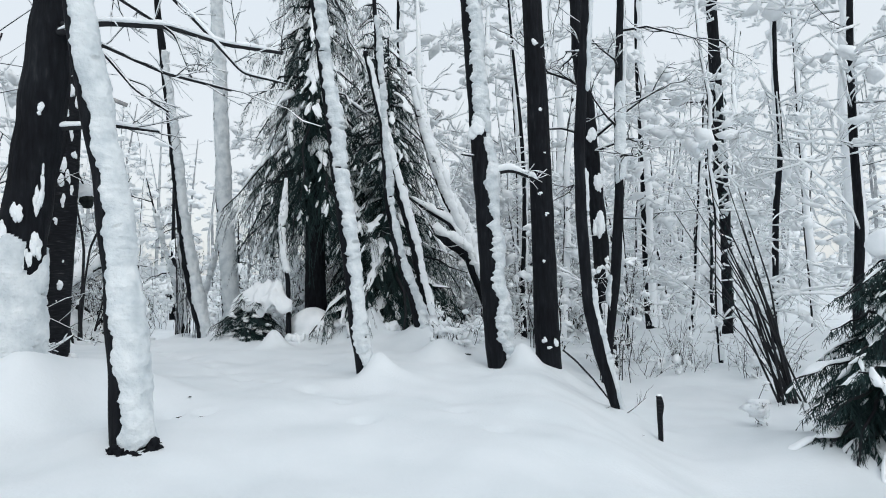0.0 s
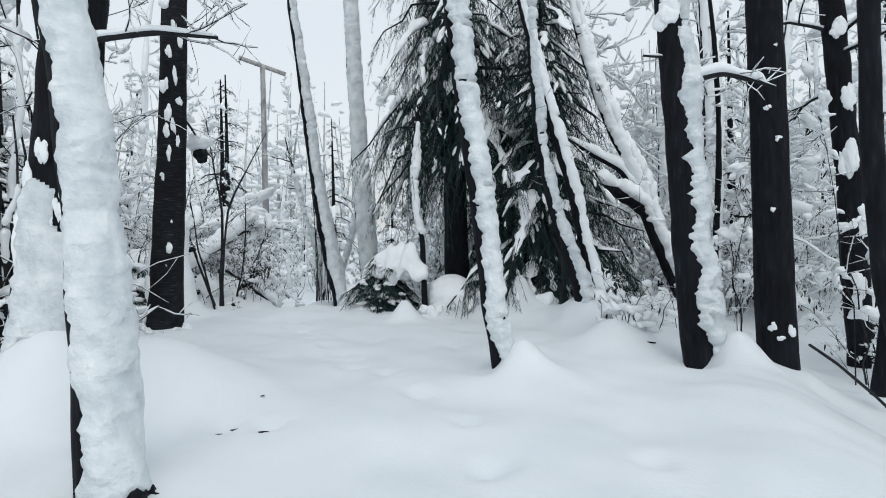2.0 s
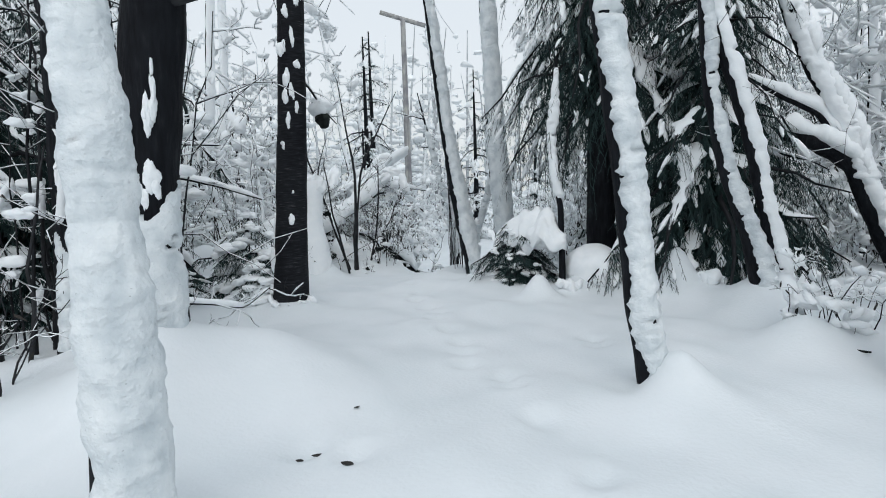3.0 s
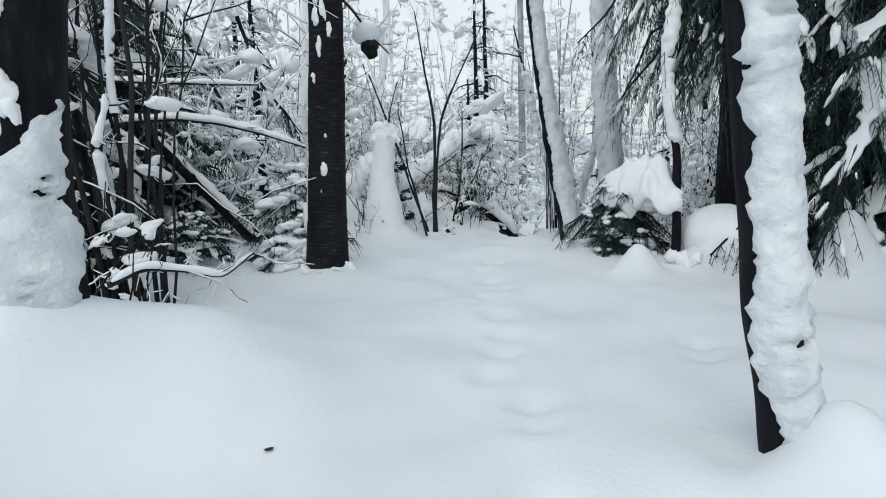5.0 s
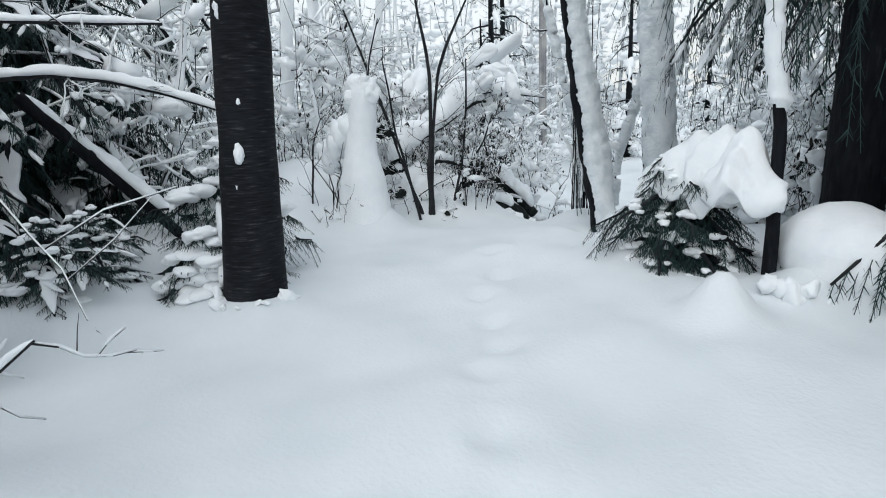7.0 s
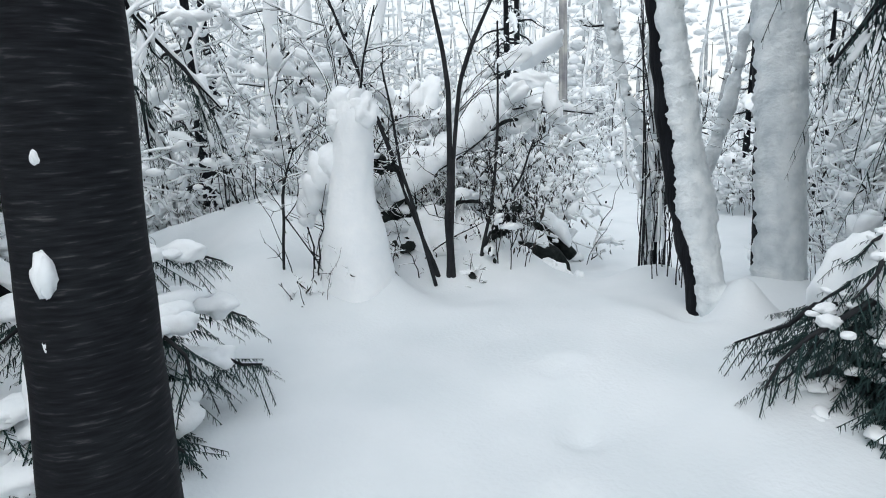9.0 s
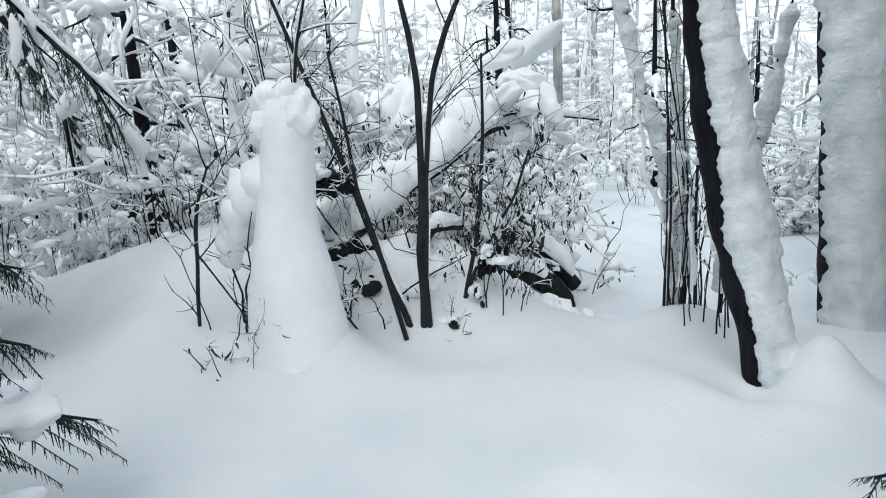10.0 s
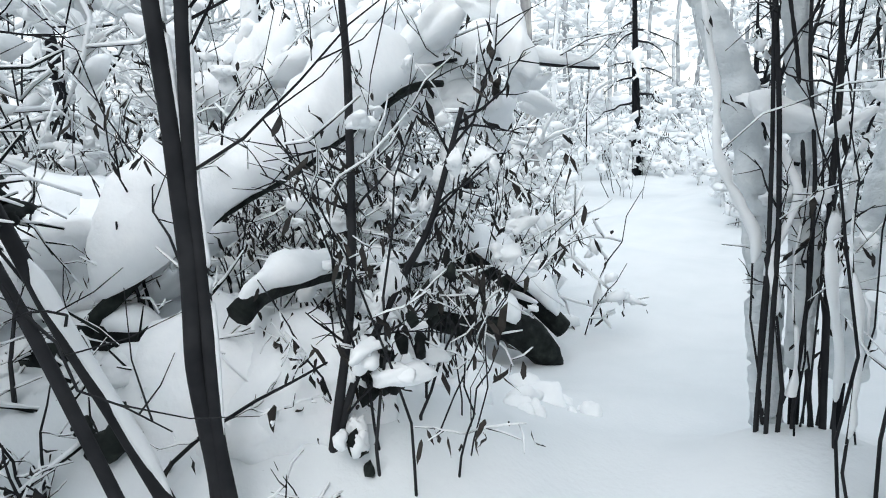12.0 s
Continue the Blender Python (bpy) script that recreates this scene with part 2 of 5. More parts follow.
def blob(geo, c, r, seed, level=2, rough=0.25):
    v, f = ICO[level]
    d = 1 + rough * lump(v, 2.6, seed) + rough * 0.5 * lump(v, 6, seed + 1)
    if level > 2:
        d = d + rough * 0.3 * lump(v, 14, seed + 2)
    geo.add(v * d[:, None] * np.asarray(r) + np.asarray(c), f)


def clot(geo, c, s, way, seed, level=1, shape=(1.7, 0.8, 0.75)):
    """An uneven clot of snow that lies along a twig."""
    v, f = ICO[level]
    d = 1 + 0.55 * lump(v, 2.2, seed) + 0.35 * lump(v, 5, seed + 1)
    w = unit(np.asarray(way, float) * np.array([1, 1, 0.6]) + 1e-6)
    side = unit(np.cross(w, [0, 0, 1.0]) + 1e-6)
    up = np.cross(side, w)
    q = v * d[:, None] * np.array(shape) * s
    geo.add(np.asarray(c) + q[:, :1] * w + q[:, 1:2] * side + q[:, 2:] * up, f)


def needles(geo, p, along, size, count, rng, hang=0.6, slim=0.13):
    """A hanging spray: short leaflets on both sides of a thin twig."""
    t = unit(along)
    side = unit(np.cross(along, [0, 0, 1.0]) + 1e-6)
    s = (np.arange(count) + 0.5) / count
    s = np.r_[s, s]
    sg = np.r_[-np.ones(count), np.ones(count)][:, None]
    s = np.clip(s + rng.normal(0, 0.35 / count, 2 * count), 0, 1)
    ln = (size * rng.uniform(0.5, 1.3, 2 * count) * (1 - 0.6 * s))[:, None]
    base = p + along * s[:, None]
    tip = base + (side * sg * rng.uniform(0.3, 0.9, (2 * count, 1)) + t * rng.uniform(0.3, 0.8, (2 * count, 1)) + rng.normal(0, 0.12, (2 * count, 3))) * ln + np.array([0, 0, -1.0]) * hang * rng.uniform(0.5, 1.3, (2 * count, 1)) * ln
    wv = t * ln * slim
    v = np.stack([base - wv, base + wv, tip + wv * 0.4, tip - wv * 0.4], 1).reshape(-1, 3)
    geo.add(v, np.arange(8 * count).reshape(-1, 4))
    tw = side * 0.003
    geo.add([p - tw, p + tw, p + along + tw, p + along - tw], [[0, 1, 2, 3]])


def bough(dark, wood, white, p0, heading, length, droop, rng, snow=1.0, fine=1.0, curtain=0.6, pad=1.0, leaflet=1.0, cushion=0.0):
    """One conifer bough: a drooping axis, hanging sprays and a pad of snow."""
    k = 7
    s = np.linspace(0, 1, k)
    h = unit(np.asarray(heading, float))
    pts = np.asarray(p0) + h * (s * length)[:, None] + np.array([0, 0, -1.0]) * (droop * length * s ** 1.8)[:, None]
    pts[1:] += rng.normal(0, 0.025 * length, (k - 1, 3))
    tube(wood, pts, np.linspace(0.02, 0.004, k) * (0.5 + length), 4)
    side = np.array([-h[1], h[0], 0])
    m = max(4, int(length * 12 * fine))
    tips = []
    for i in range(m):
        q = (i + 0.7) / m
        c = np.array([np.interp(q, s, pts[:, j]) for j in range(3)])
        for sg in (-1, 1):
            ln = (length * (0.3 * (1 - q) + 0.1) + 0.05) * rng.uniform(0.6, 1.3)
            al = (h * 0.7 + side * sg * rng.uniform(0.4, 1.1) + np.array([0, 0, -rng.uniform(0.5, 1.6) * curtain])) * ln
            needles(dark, c, al, (0.045 + 0.13 * ln) * leaflet, max(5, int(ln * 30 * fine / leaflet)), rng, 0.9)
            tips.append(c + al * rng.uniform(0.3, 0.8))
    for j in range(int(3 + 6 * length) if cushion else 0):
        q = rng.uniform(0.08, 0.62)
        r = cushion * (0.05 + 0.09 * length) * rng.uniform(0.5, 1.15)
        c = np.array([np.interp(q, s, pts[:, i]) for i in range(3)]) + side * rng.normal(0, 0.1 * length)
        blob(white, c + np.array([0, 0, r * 0.3]), (r * 1.5, r * 1.5, r * 0.75), int(rng.integers(1e6)), 3, 0.3)
    if snow:
        load = rng.random()
        if load < 0.62:
            a, b = rng.uniform(0.02, 0.4), rng.uniform(0.6, 1.0)
            q = np.linspace(a, b, 6)
            line = np.stack([np.interp(q, s, pts[:, j]) for j in range(3)], 1)
            wide = min(length, 1.1) * np.array([0.05, 0.1, 0.13, 0.12, 0.1, 0.04]) * rng.uniform(0.5, 1.5) * pad
            ridge(white, line + np.array([0, 0, 0.01]), wide, 0.075 * snow * np.array([0.6, 1.2, 1.4, 1.1, 1, 0.5]) * rng.uniform(0.6, 1.5) * (0.7 + min(length, 1.1) * 0.5), 7, int(rng.integers(1e6)), 0.75, step=0.05)
        for i, c in enumerate(tips):
            if rng.random() < (0.75 if load < 0.62 else 0.3) * snow:
                r = (min(length, 1.2) * rng.uniform(0.012, 0.04) + 0.008) * rng.choice([0.7, 1.0, 1.4]) * pad ** 0.5
                clot(white, c + np.array([0, 0, 0.01]), r * 0.9, h + side * (1 if i % 2 else -1) * 0.8 - np.array([0, 0, curtain * 1.6]), int(rng.integers(1e6)), 3 if r > 0.05 and fine > 0.5 else 2 if fine > 0.5 else 1, (2.9, 0.75, 0.6))


def conifer(name, label, x, y, z, height, radius, seed, trunk_r=0.1, z_from=0.15, count=40, snow=1.0, fine=1.0, droop=0.55, lean=(0, 0), cap=0.0, group="", curtain=0.6, pad=1.0, leaflet=1.0, cushion=0.0):
    rng = np.random.default_rng(seed)
    ob = thing(name, label, "conifer", group, at=(x, y, z))
    dark, wood, white, stem = Geo(), Geo(), Geo(), Geo()
    s = np.linspace(0, 1, 14)
    axis = np.stack([lean[0] * s, lean[1] * s, -0.3 + s * (height + 0.3)], 1)
    tube(stem, *resample(axis, np.linspace(trunk_r, trunk_r * 0.15, 14), 0.12), 12, 0.05, seed)
    for i in range(count):
        q = z_from + (0.97 - z_from) * (i + rng.random()) / count
        a = i * 2.4 + rng.uniform(-0.4, 0.4)
        ln = radius * (1 - q) ** 0.7 * rng.uniform(0.65, 1.15) + 0.12
        c = np.array([lean[0] * q, lean[1] * q, q * height])
        bough(dark, wood, white, c, (math.cos(a), math.sin(a), rng.uniform(-0.15, 0.35)), ln, droop * rng.uniform(0.5, 1.5), rng, snow, fine, curtain, pad, leaflet, cushion)
    if cap:
        blob(white, (lean[0], lean[1], height), (cap, cap, cap * 0.8), seed, 3, 0.2)
    part("trunk", stem, BARK, ob)
    part("crown", wood, TWIG, ob)
    tagged(part("foliage", dark, NEEDLE, ob, smooth=False), kind="stuff")
    if white.n:
        tagged(part("snow_cover", white, SNOW, ob, "heavy clumps of fresh snow"), kind="stuff")
    return ob


def grow(dark, white, p0, d0, length, r, depth, rng, snow, up=0.1, kids=4, kink=0.2, sides=(6, 4, 3, 3)):
    """A branch with side branches; snow lies on what is not steep."""
    k = 5 if depth > 0 else 3
    p, d, pts = np.asarray(p0, float), unit(np.asarray(d0, float)), [np.asarray(p0, float)]
    for i in range(k - 1):
        d = unit(d + rng.normal(0, kink, 3) + np.array([0, 0, up]))
        p = p + d * length / (k - 1)
        pts.append(p)
    pts = np.array(pts)
    rad = np.linspace(r, r * 0.35, k)
    tube(dark, pts, rad, sides[min(len(sides) - 1, 3 - depth)])
    if snow and abs(d[2]) < 0.85:
        wd = np.maximum(rad * 1.1, 0.005) * rng.uniform(0.7, 1.5)
        hi = np.maximum(rad * 1.1, 0.011) * snow * rng.uniform(0.6, 1.7)
        if r < 0.03:
            q = (wd + hi) * 0.5
            tube(white, pts + np.array([0, 0, 1.0]) * (rad * 0.5 + q * 0.5)[:, None], q * np.r_[0.5, np.ones(k - 2), 0.6], 3)
        else:
            ridge(white, pts, wd, hi, 3, int(rng.integers(1e6)), 0.05, float(r) * 0.5, length / (k - 1))
    if depth:
        for i in range(kids):
            q = rng.uniform(0.2, 0.97)
            c = np.array([np.interp(q, np.linspace(0, 1, k), pts[:, j]) for j in range(3)])
            nd = unit(pts[-1] - pts[0]) * rng.uniform(0.4, 1.0) + rng.normal(0, 0.65, 3)
            grow(dark, white, c, nd, length * rng.uniform(0.3, 0.6), max(r * 0.45, 0.003), depth - 1, rng, snow, up, kids, kink, sides)
    return pts


def leaves(geo, pts, size, rng):
    """Withered leaves and seed heads that hang from twigs: narrow curled blades."""
    for c in pts:
        ln = size * rng.uniform(0.5, 1.6)
        a = rng.uniform(0, 6.28)
        w = np.array([math.cos(a), math.sin(a), rng.uniform(-0.3, 0.3)]) * ln * rng.uniform(0.1, 0.24)
        v = np.array([rng.normal(0, 0.4), rng.normal(0, 0.4), -1]) * ln
        b = np.cross(w, v) / ln * rng.uniform(0.4, 1.6)
        s, e = rng.uniform(0.2, 0.4), rng.uniform(0.55, 0.8)
        geo.add([c, c + v * s - w * rng.uniform(0.6, 1.1), c + v * e - w * rng.uniform(0.5, 1.0) + b, c + v + b * 2, c + v * e + w * rng.uniform(0.4, 1.0) + b * 1.5, c + v * s + w * rng.uniform(0.6, 1.1)], [[0, 1, 5], [1, 2, 4], [1, 4, 5], [2, 3, 4]])


def step01(a, b, x):
    t = np.clip((x - a) / (b - a), 0, 1)
    return t * t * (3 - 2 * t)


# rises of snow at the feet of trees and over buried things: x, y, height, radius
MOUNDS = [(-2.4, 3.95, 0.12, 0.35), (-0.78, 6.76, 0.22, 0.2), (-0.64, 6.64, 0.1, 0.45), (-1.06, 6.66, -0.05, 0.14), (-8.3, 9.6, 0.3, 0.6), (-3.9, 5.35, 0.25, 0.8), (-3.8, 4.88, 0.32, 0.42), (-3.48, 4.68, 0.2, 0.36), (-3.7, 4.95, 0.06, 0.8), (-5.0, 5.3, 0.2, 0.8), (-3.2, 5.65, 0.14, 0.5), (-3.5, 5.8, 0.14, 0.6), (-5.5, 7.75, 0.18, 0.42), (-4.98, 12.05, 0.3, 0.2), (-5.26, 11.75, -0.12, 0.2),
          (-0.35, 9.85, 0.42, 0.45), (1.08, 7.78, 0.26, 0.24), (0.7, 7.6, -0.14, 0.2), (1.75, 8.3, 0.1, 0.3), (2.1, 6.25, 0.1, 0.3), (-0.05, 8.35, 0.24, 0.38), (-3.0, 9.75, 0.32, 0.2),
          (-2.75, 10.6, 0.16, 0.25), (-2.55, 11.2, 0.45, 0.42), (-1.4, 10.35, 0.55, 0.22), (-1.9, 10.7, 0.3, 0.25), (-1.1, 10.4, 0.22, 0.5), (-7.48, 10.3, 0.38, 0.36), (-7.9, 11.9, 0.55, 0.6),
          (-8.6, 11.4, 0.6, 0.7), (-7.3, 12.2, 0.2, 0.45), (-9.2, 10.3, 0.35, 0.9), (-10.7, 10.5, 0.75, 1.5), (-9.7, 11.1, 0.35, 0.9), (-8.1, 13.1, 0.3, 0.45), (-9.3, 12.9, 0.7, 0.8), (-6.2, 13.1, 0.25, 0.5),
          (-4.0, 11.0, 0.2, 0.7), (0.3, 9.1, 0.15, 0.6), (-6.6, 6.6, 0.25, 0.9), (-8.2, 7.8, 0.35, 1.0), (3.6, 5.0, 0.25, 0.8), (-5.05, 13.0, 0.2, 0.4), (0.6, 10.8, 0.3, 0.7)]
STEPS = [(-3.61, 8.18), (-2.65, 7.18), (-2.41, 6.76), (-1.99, 6.61), (-1.82, 6.41), (-3.78, 8.51), (-4.15, 8.84), (-2.88, 7.5), (-3.2, 7.75), (-4.6, 9.2),
         (-4.9, 9.75), (-5.4, 10.2), (-1.75, 8.05), (-1.6, 7.8), (-2.38, 4.96), (-2.1, 5.03), (-0.9, 5.4), (-0.6, 4.7), (-1.4, 5.9), (0.2, 5.0), (0.5, 4.2)]


def height_of(x, y):
    """Height of the snow at x, y."""
    x, y = np.asarray(x, float), np.asarray(y, float)
    u = -0.5 * x + 0.87 * y
    far = np.hypot(x + 3, y - 8)
    z = 0.1 - 0.55 * step01(1.0, 2.45, x) - 0.87 * step01(12.6, 18.0, u) * step01(2.0, -4.0, x) + 1.1 * step01(22, 42, far) + 3.0 * step01(45, 200, far)
    near = step01(60, 15, far)
    z = z + near * (0.035 * np.sin(1.9 * x + 0.7 * y + 1) * np.sin(1.3 * y - 0.5 * x) + 0.02 * np.sin(4.1 * x - 1.7 * y) * np.sin(3.3 * y + 1.1 * x + 2) + 0.022 * np.sin(2.9 * x + 2.2 * y + 4) * np.sin(2.4 * x - 3.1 * y) + 0.008 * np.sin(9.7 * x + 4 * y) * np.sin(8.3 * y - 3.1 * x))
    z = z + step01(9, 14, far) * 0.16 * np.sin(0.9 * x + 1.1 * y) * np.sin(1.2 * y - 0.6 * x + 1)
    for mx, my, a, r in MOUNDS:
        z = z + a * np.exp(-((x - mx) ** 2 + (y - my) ** 2) / (r * r))
    for i, (mx, my) in enumerate(STEPS):
        d = ((x - mx) ** 2 + ((y - my) * 0.8) ** 2) / 0.1 ** 2
        z = z - 0.048 * np.exp(-d ** 1.3) + 0.008 * np.exp(-((np.sqrt(d) - 1.6) ** 2) * 3)
    return z


def axis_values(a, b, step, reach):
    out = np.arange(a, b + step / 2, step)
    grow_by = step * 1.14 ** np.arange(1, 60)
    lo, hi = a - np.cumsum(grow_by), b + np.cumsum(grow_by)
    return np.r_[lo[lo > -reach][::-1], out, hi[hi < reach]]


gx, gy = axis_values(-11.5, 4.5, 0.06, 420), axis_values(0.5, 17.0, 0.06, 420)
GX, GY = np.meshgrid(gx, gy, indexing="ij")
ground = Geo()
ground.add(np.stack([GX, GY, height_of(GX, GY)], -1).reshape(-1, 3), grid_faces(len(gx), len(gy), False)[:, ::-1])
tagged(new("ground", ground.mesh("ground", GROUND_SNOW)), "deep fresh snow with soft mounds and shallow animal tracks", "snow", kind="structure")


def on_snow(x, y):
    return float(height_of(x, y))


# ---- the trees along the way ----
def extend(path, top):
    p = [np.array(q[:3]) for q in path]
    r = [q[3] for q in path]
    d = unit(p[-1] - p[-2])
    d = unit(d + np.array([0, 0, 0.5]))
    n = (top - p[-1][2]) / d[2]
    if n > 0.3:
        p += [p[-1] + d * n * 0.5, p[-1] + d * n]
        r += [r[-1] * 0.75, r[-1] * 0.4]
    d = unit(p[0] - p[1])
    return np.array([p[0] + d * 0.35] + p), np.array([r[0] * 1.12] + r)


def stem_tree(name, label, path, top, seed, mat=BARK, core=1.0, snow=None, patches=(), category="tree", rough=0.07, sides=14, step=0.06, crown=0, crown_from=2.5, limb=1.6, group="", rag=1.0, shut=0.62):
    """A tree: trunk, snow plastered on one side (azimuth, half angle, thickness, from, to), snow patches and a bare crown."""
    ob = thing(name, label, category, group, at=path[0][:3])
    ob_at = np.array(path[0][:3])
    pts, rad = extend(path, top)
    pts = pts - ob_at
    rng = np.random.default_rng(seed)
    stem, white = Geo(), Geo()
    w, r = resample(pts, rad * core, step)
    tube(stem, w, r, sides, rough, seed)
    part("trunk", stem, mat, ob)
    if snow:
        for az, half, thick, z0, z1 in snow:
            side_snow(white, pts, rad * core, az, half, thick, seed + 11, 0.02, 21, z0 - ob_at[2], z1 - ob_at[2], rag, shut)
    for az, zc, wd, ht in patches:
        zc = zc - ob_at[2]
        c = np.array([np.interp(zc, w[:, 2], w[:, j]) for j in range(3)])
        rr = np.interp(zc, w[:, 2], r)
        d = np.array([math.cos(radians(az)), math.sin(radians(az)), 0])
        lone = white if len(patches) > 30 else Geo()
        flat = np.array([wd * 0.5 * (1 - 0.55 * abs(d[0])), wd * 0.5 * (1 - 0.55 * abs(d[1])), ht * 0.5])
        tang = np.array([-d[1], d[0], 0])
        for e in range(2 if mat is BIRCH else 5):
            o = tang * rng.normal(0, wd * 0.18) + np.array([0, 0, rng.normal(0, ht * 0.2)])
            blob(lone, c + d * rr * 0.98 + o * (e > 0), flat * (rng.uniform(0.75, 0.95) if mat is BIRCH else rng.uniform(0.4, 0.75)), int(rng.integers(1e6)), 3, 0.38)
        if lone is not white:
            part("snow_patch", lone, SNOW, ob)
    if crown:
        twigs, lying = Geo(), Geo()
        for i in range(crown):
            zc = rng.uniform(crown_from, top - 0.5) - ob_at[2]
            c = np.array([np.interp(zc, w[:, 2], w[:, j]) for j in range(3)])
            a = rng.uniform(0, 6.28)
            grow(twigs, lying, c, (math.cos(a), math.sin(a), rng.uniform(0.0, 0.5)), limb * rng.uniform(0.6, 1.2), 0.014 + 0.1 * np.interp(zc, w[:, 2], r), 2, rng, 1.0, 0.03, 4)
        part("crown", twigs, TWIG, ob)
        tagged(part("branch_snow", lying, SNOW, ob), kind="stuff")
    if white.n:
        ob_snow = part("snow_cover", white, SHADED_SNOW, ob, "thick wind-blown snow stuck to the bark")
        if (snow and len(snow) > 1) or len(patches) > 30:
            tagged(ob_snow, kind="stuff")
    return ob


def branch(parent, path, seed, snow=1.0, mat=TWIG, twigs=4, tw=0.5, wide=1.25, sides=8):
    """One limb with its own snow and side twigs, under a tree or as a thing of its own."""
    at = np.array(parent.location)
    pts, rad = np.array([q[:3] for q in path]) - at, np.array([q[3] for q in path])
    rng = np.random.default_rng(seed)
    g, s, fine = Geo(), Geo(), Geo()
    w, r = resample(pts, rad, 0.05)
    tube(g, w, r, sides, 0.08, seed)
    if snow:
        ridge(s, pts + np.array([0, 0, 0.0]), rad * wide + 0.006, (rad * 1.2 + 0.02) * snow, 7, seed, 0.3, float(rad.mean()) * 0.45)
    for i in range(twigs):
        q = rng.uniform(0.25, 1)
        c = np.array([np.interp(q, np.linspace(0, 1, len(w)), w[:, j]) for j in range(3)])
        grow(fine, s, c, unit(w[-1] - w[0]) + rng.normal(0, 0.6, 3), tw * rng.uniform(0.5, 1.2), 0.006, 1, rng, 0.8 if snow else 0, 0.02, 4)
    b = part("branch", g, mat, parent)
    if fine.n:
        tagged(part("twig_spray", fine, mat, b), kind="stuff")
    if s.n:
        tagged(part("branch_snow", s, SNOW, b), kind="stuff")
    return b


WIND = 8  # azimuth that the snow came from

near_tree = stem_tree("leaning_tree", "leaning trunk thickly plastered with wind-blown snow", [(-2.1, 3.83, -0.15, 0.18), (-2.11, 3.84, 0.12, 0.19), (-2.15, 3.86, 0.52, 0.175), (-2.24, 3.89, 1.29, 0.138), (-2.35, 3.91, 2.09, 0.13), (-2.53, 3.91, 2.9, 0.12), (-2.6, 3.91, 3.31, 0.112)],
                      9.0, 21, core=0.7, rag=0.85, snow=[(-8, 98, 0.055, 0.06, 6.0)], shut=0.9)
g = Geo()
rg = np.random.default_rng(14)
for k in range(26):
    a = rg.uniform(-2.4, 1.0)
    blob(g, (0.15 * math.cos(a) + 0.01, 0.15 * math.sin(a), rg.uniform(0.15, 0.31)), np.array([1, 1, 1.1]) * rg.uniform(0.02, 0.045), 30 + k, 3, 0.7)
part("root_collar", g, BARK, near_tree, "knobbly dark bark at the foot")
old_tree = stem_tree("old_tree", "old dark trunk with rough bark and a skirt of snow", [(-3.89, 4.94, -0.7, 0.36), (-3.89, 4.94, 0.2, 0.31), (-3.87, 4.96, 0.6, 0.265), (-3.85, 4.98, 1.17, 0.222), (-3.81, 5.01, 1.74, 0.205), (-3.75, 5.06, 2.47, 0.2), (-3.71, 5.08, 2.83, 0.2)],
                     11.0, 22, snow=[(-38, 95, 0.04, -0.7, 1.75)],
                     patches=[(-32, 2.25, 0.06, 0.2), (-30, 2.02, 0.1, 0.22), (-75, 1.9, 0.13, 0.2), (-22, 1.68, 0.15, 0.24), (-70, 1.62, 0.09, 0.16), (-35, 1.52, 0.1, 0.2), (-60, 2.9, 0.1, 0.1), (-100, 1.75, 0.12, 0.3), (-110, 1.3, 0.2, 0.5), (-50, 1.45, 0.1, 0.14)])
for k, path in enumerate(([(-3.56, 5.01, 3.65, 0.037), (-3.1, 5.01, 3.74, 0.032), (-2.46, 5.03, 3.69, 0.024), (-1.93, 5.04, 3.51, 0.021), (-1.4, 5.05, 3.42, 0.016)],
                          [(-3.53, 5.01, 3.7, 0.027), (-3.16, 5.01, 3.56, 0.021), (-2.51, 5.03, 3.25, 0.016), (-1.88, 5.04, 3.07, 0.011)],
                          [(-3.48, 5.01, 3.75, 0.021), (-3.05, 5.02, 3.42, 0.019), (-2.78, 5.02, 3.09, 0.013), (-2.47, 5.03, 2.88, 0.008)],
                          [(-3.5, 5.01, 4.4, 0.024), (-2.92, 5.02, 3.96, 0.019), (-2.41, 5.03, 3.62, 0.013), (-2.25, 5.03, 3.19, 0.008)],
                          [(-3.5, 5.02, 4.7, 0.028), (-2.74, 5.02, 4.29, 0.024), (-2.2, 5.03, 3.73, 0.021), (-1.77, 5.04, 3.23, 0.013), (-1.35, 5.05, 3.12, 0.008)],
                          [(-3.6, 5.05, 2.75, 0.03), (-3.2, 5.3, 2.85, 0.025), (-2.8, 5.5, 2.82, 0.012)])):
    branch(old_tree, path, 40 + k, 0.9 if k in (0, 4, 5) else 0.35, twigs=6, tw=0.6, wide=1.5)
stem_tree("split_tree", "dark furrowed trunk among thin shoots", [(-5.75, 5.4, 0.2, 0.2), (-5.75, 5.42, 1.2, 0.175), (-5.78, 5.44, 2.3, 0.16), (-5.8, 5.45, 3.2, 0.15)], 10.0, 23, snow=[(-40, 45, 0.05, 0.2, 1.3)], patches=[(-60, 1.8, 0.12, 0.3), (-30, 2.3, 0.1, 0.2), (-45, 1.5, 0.1, 0.25)])
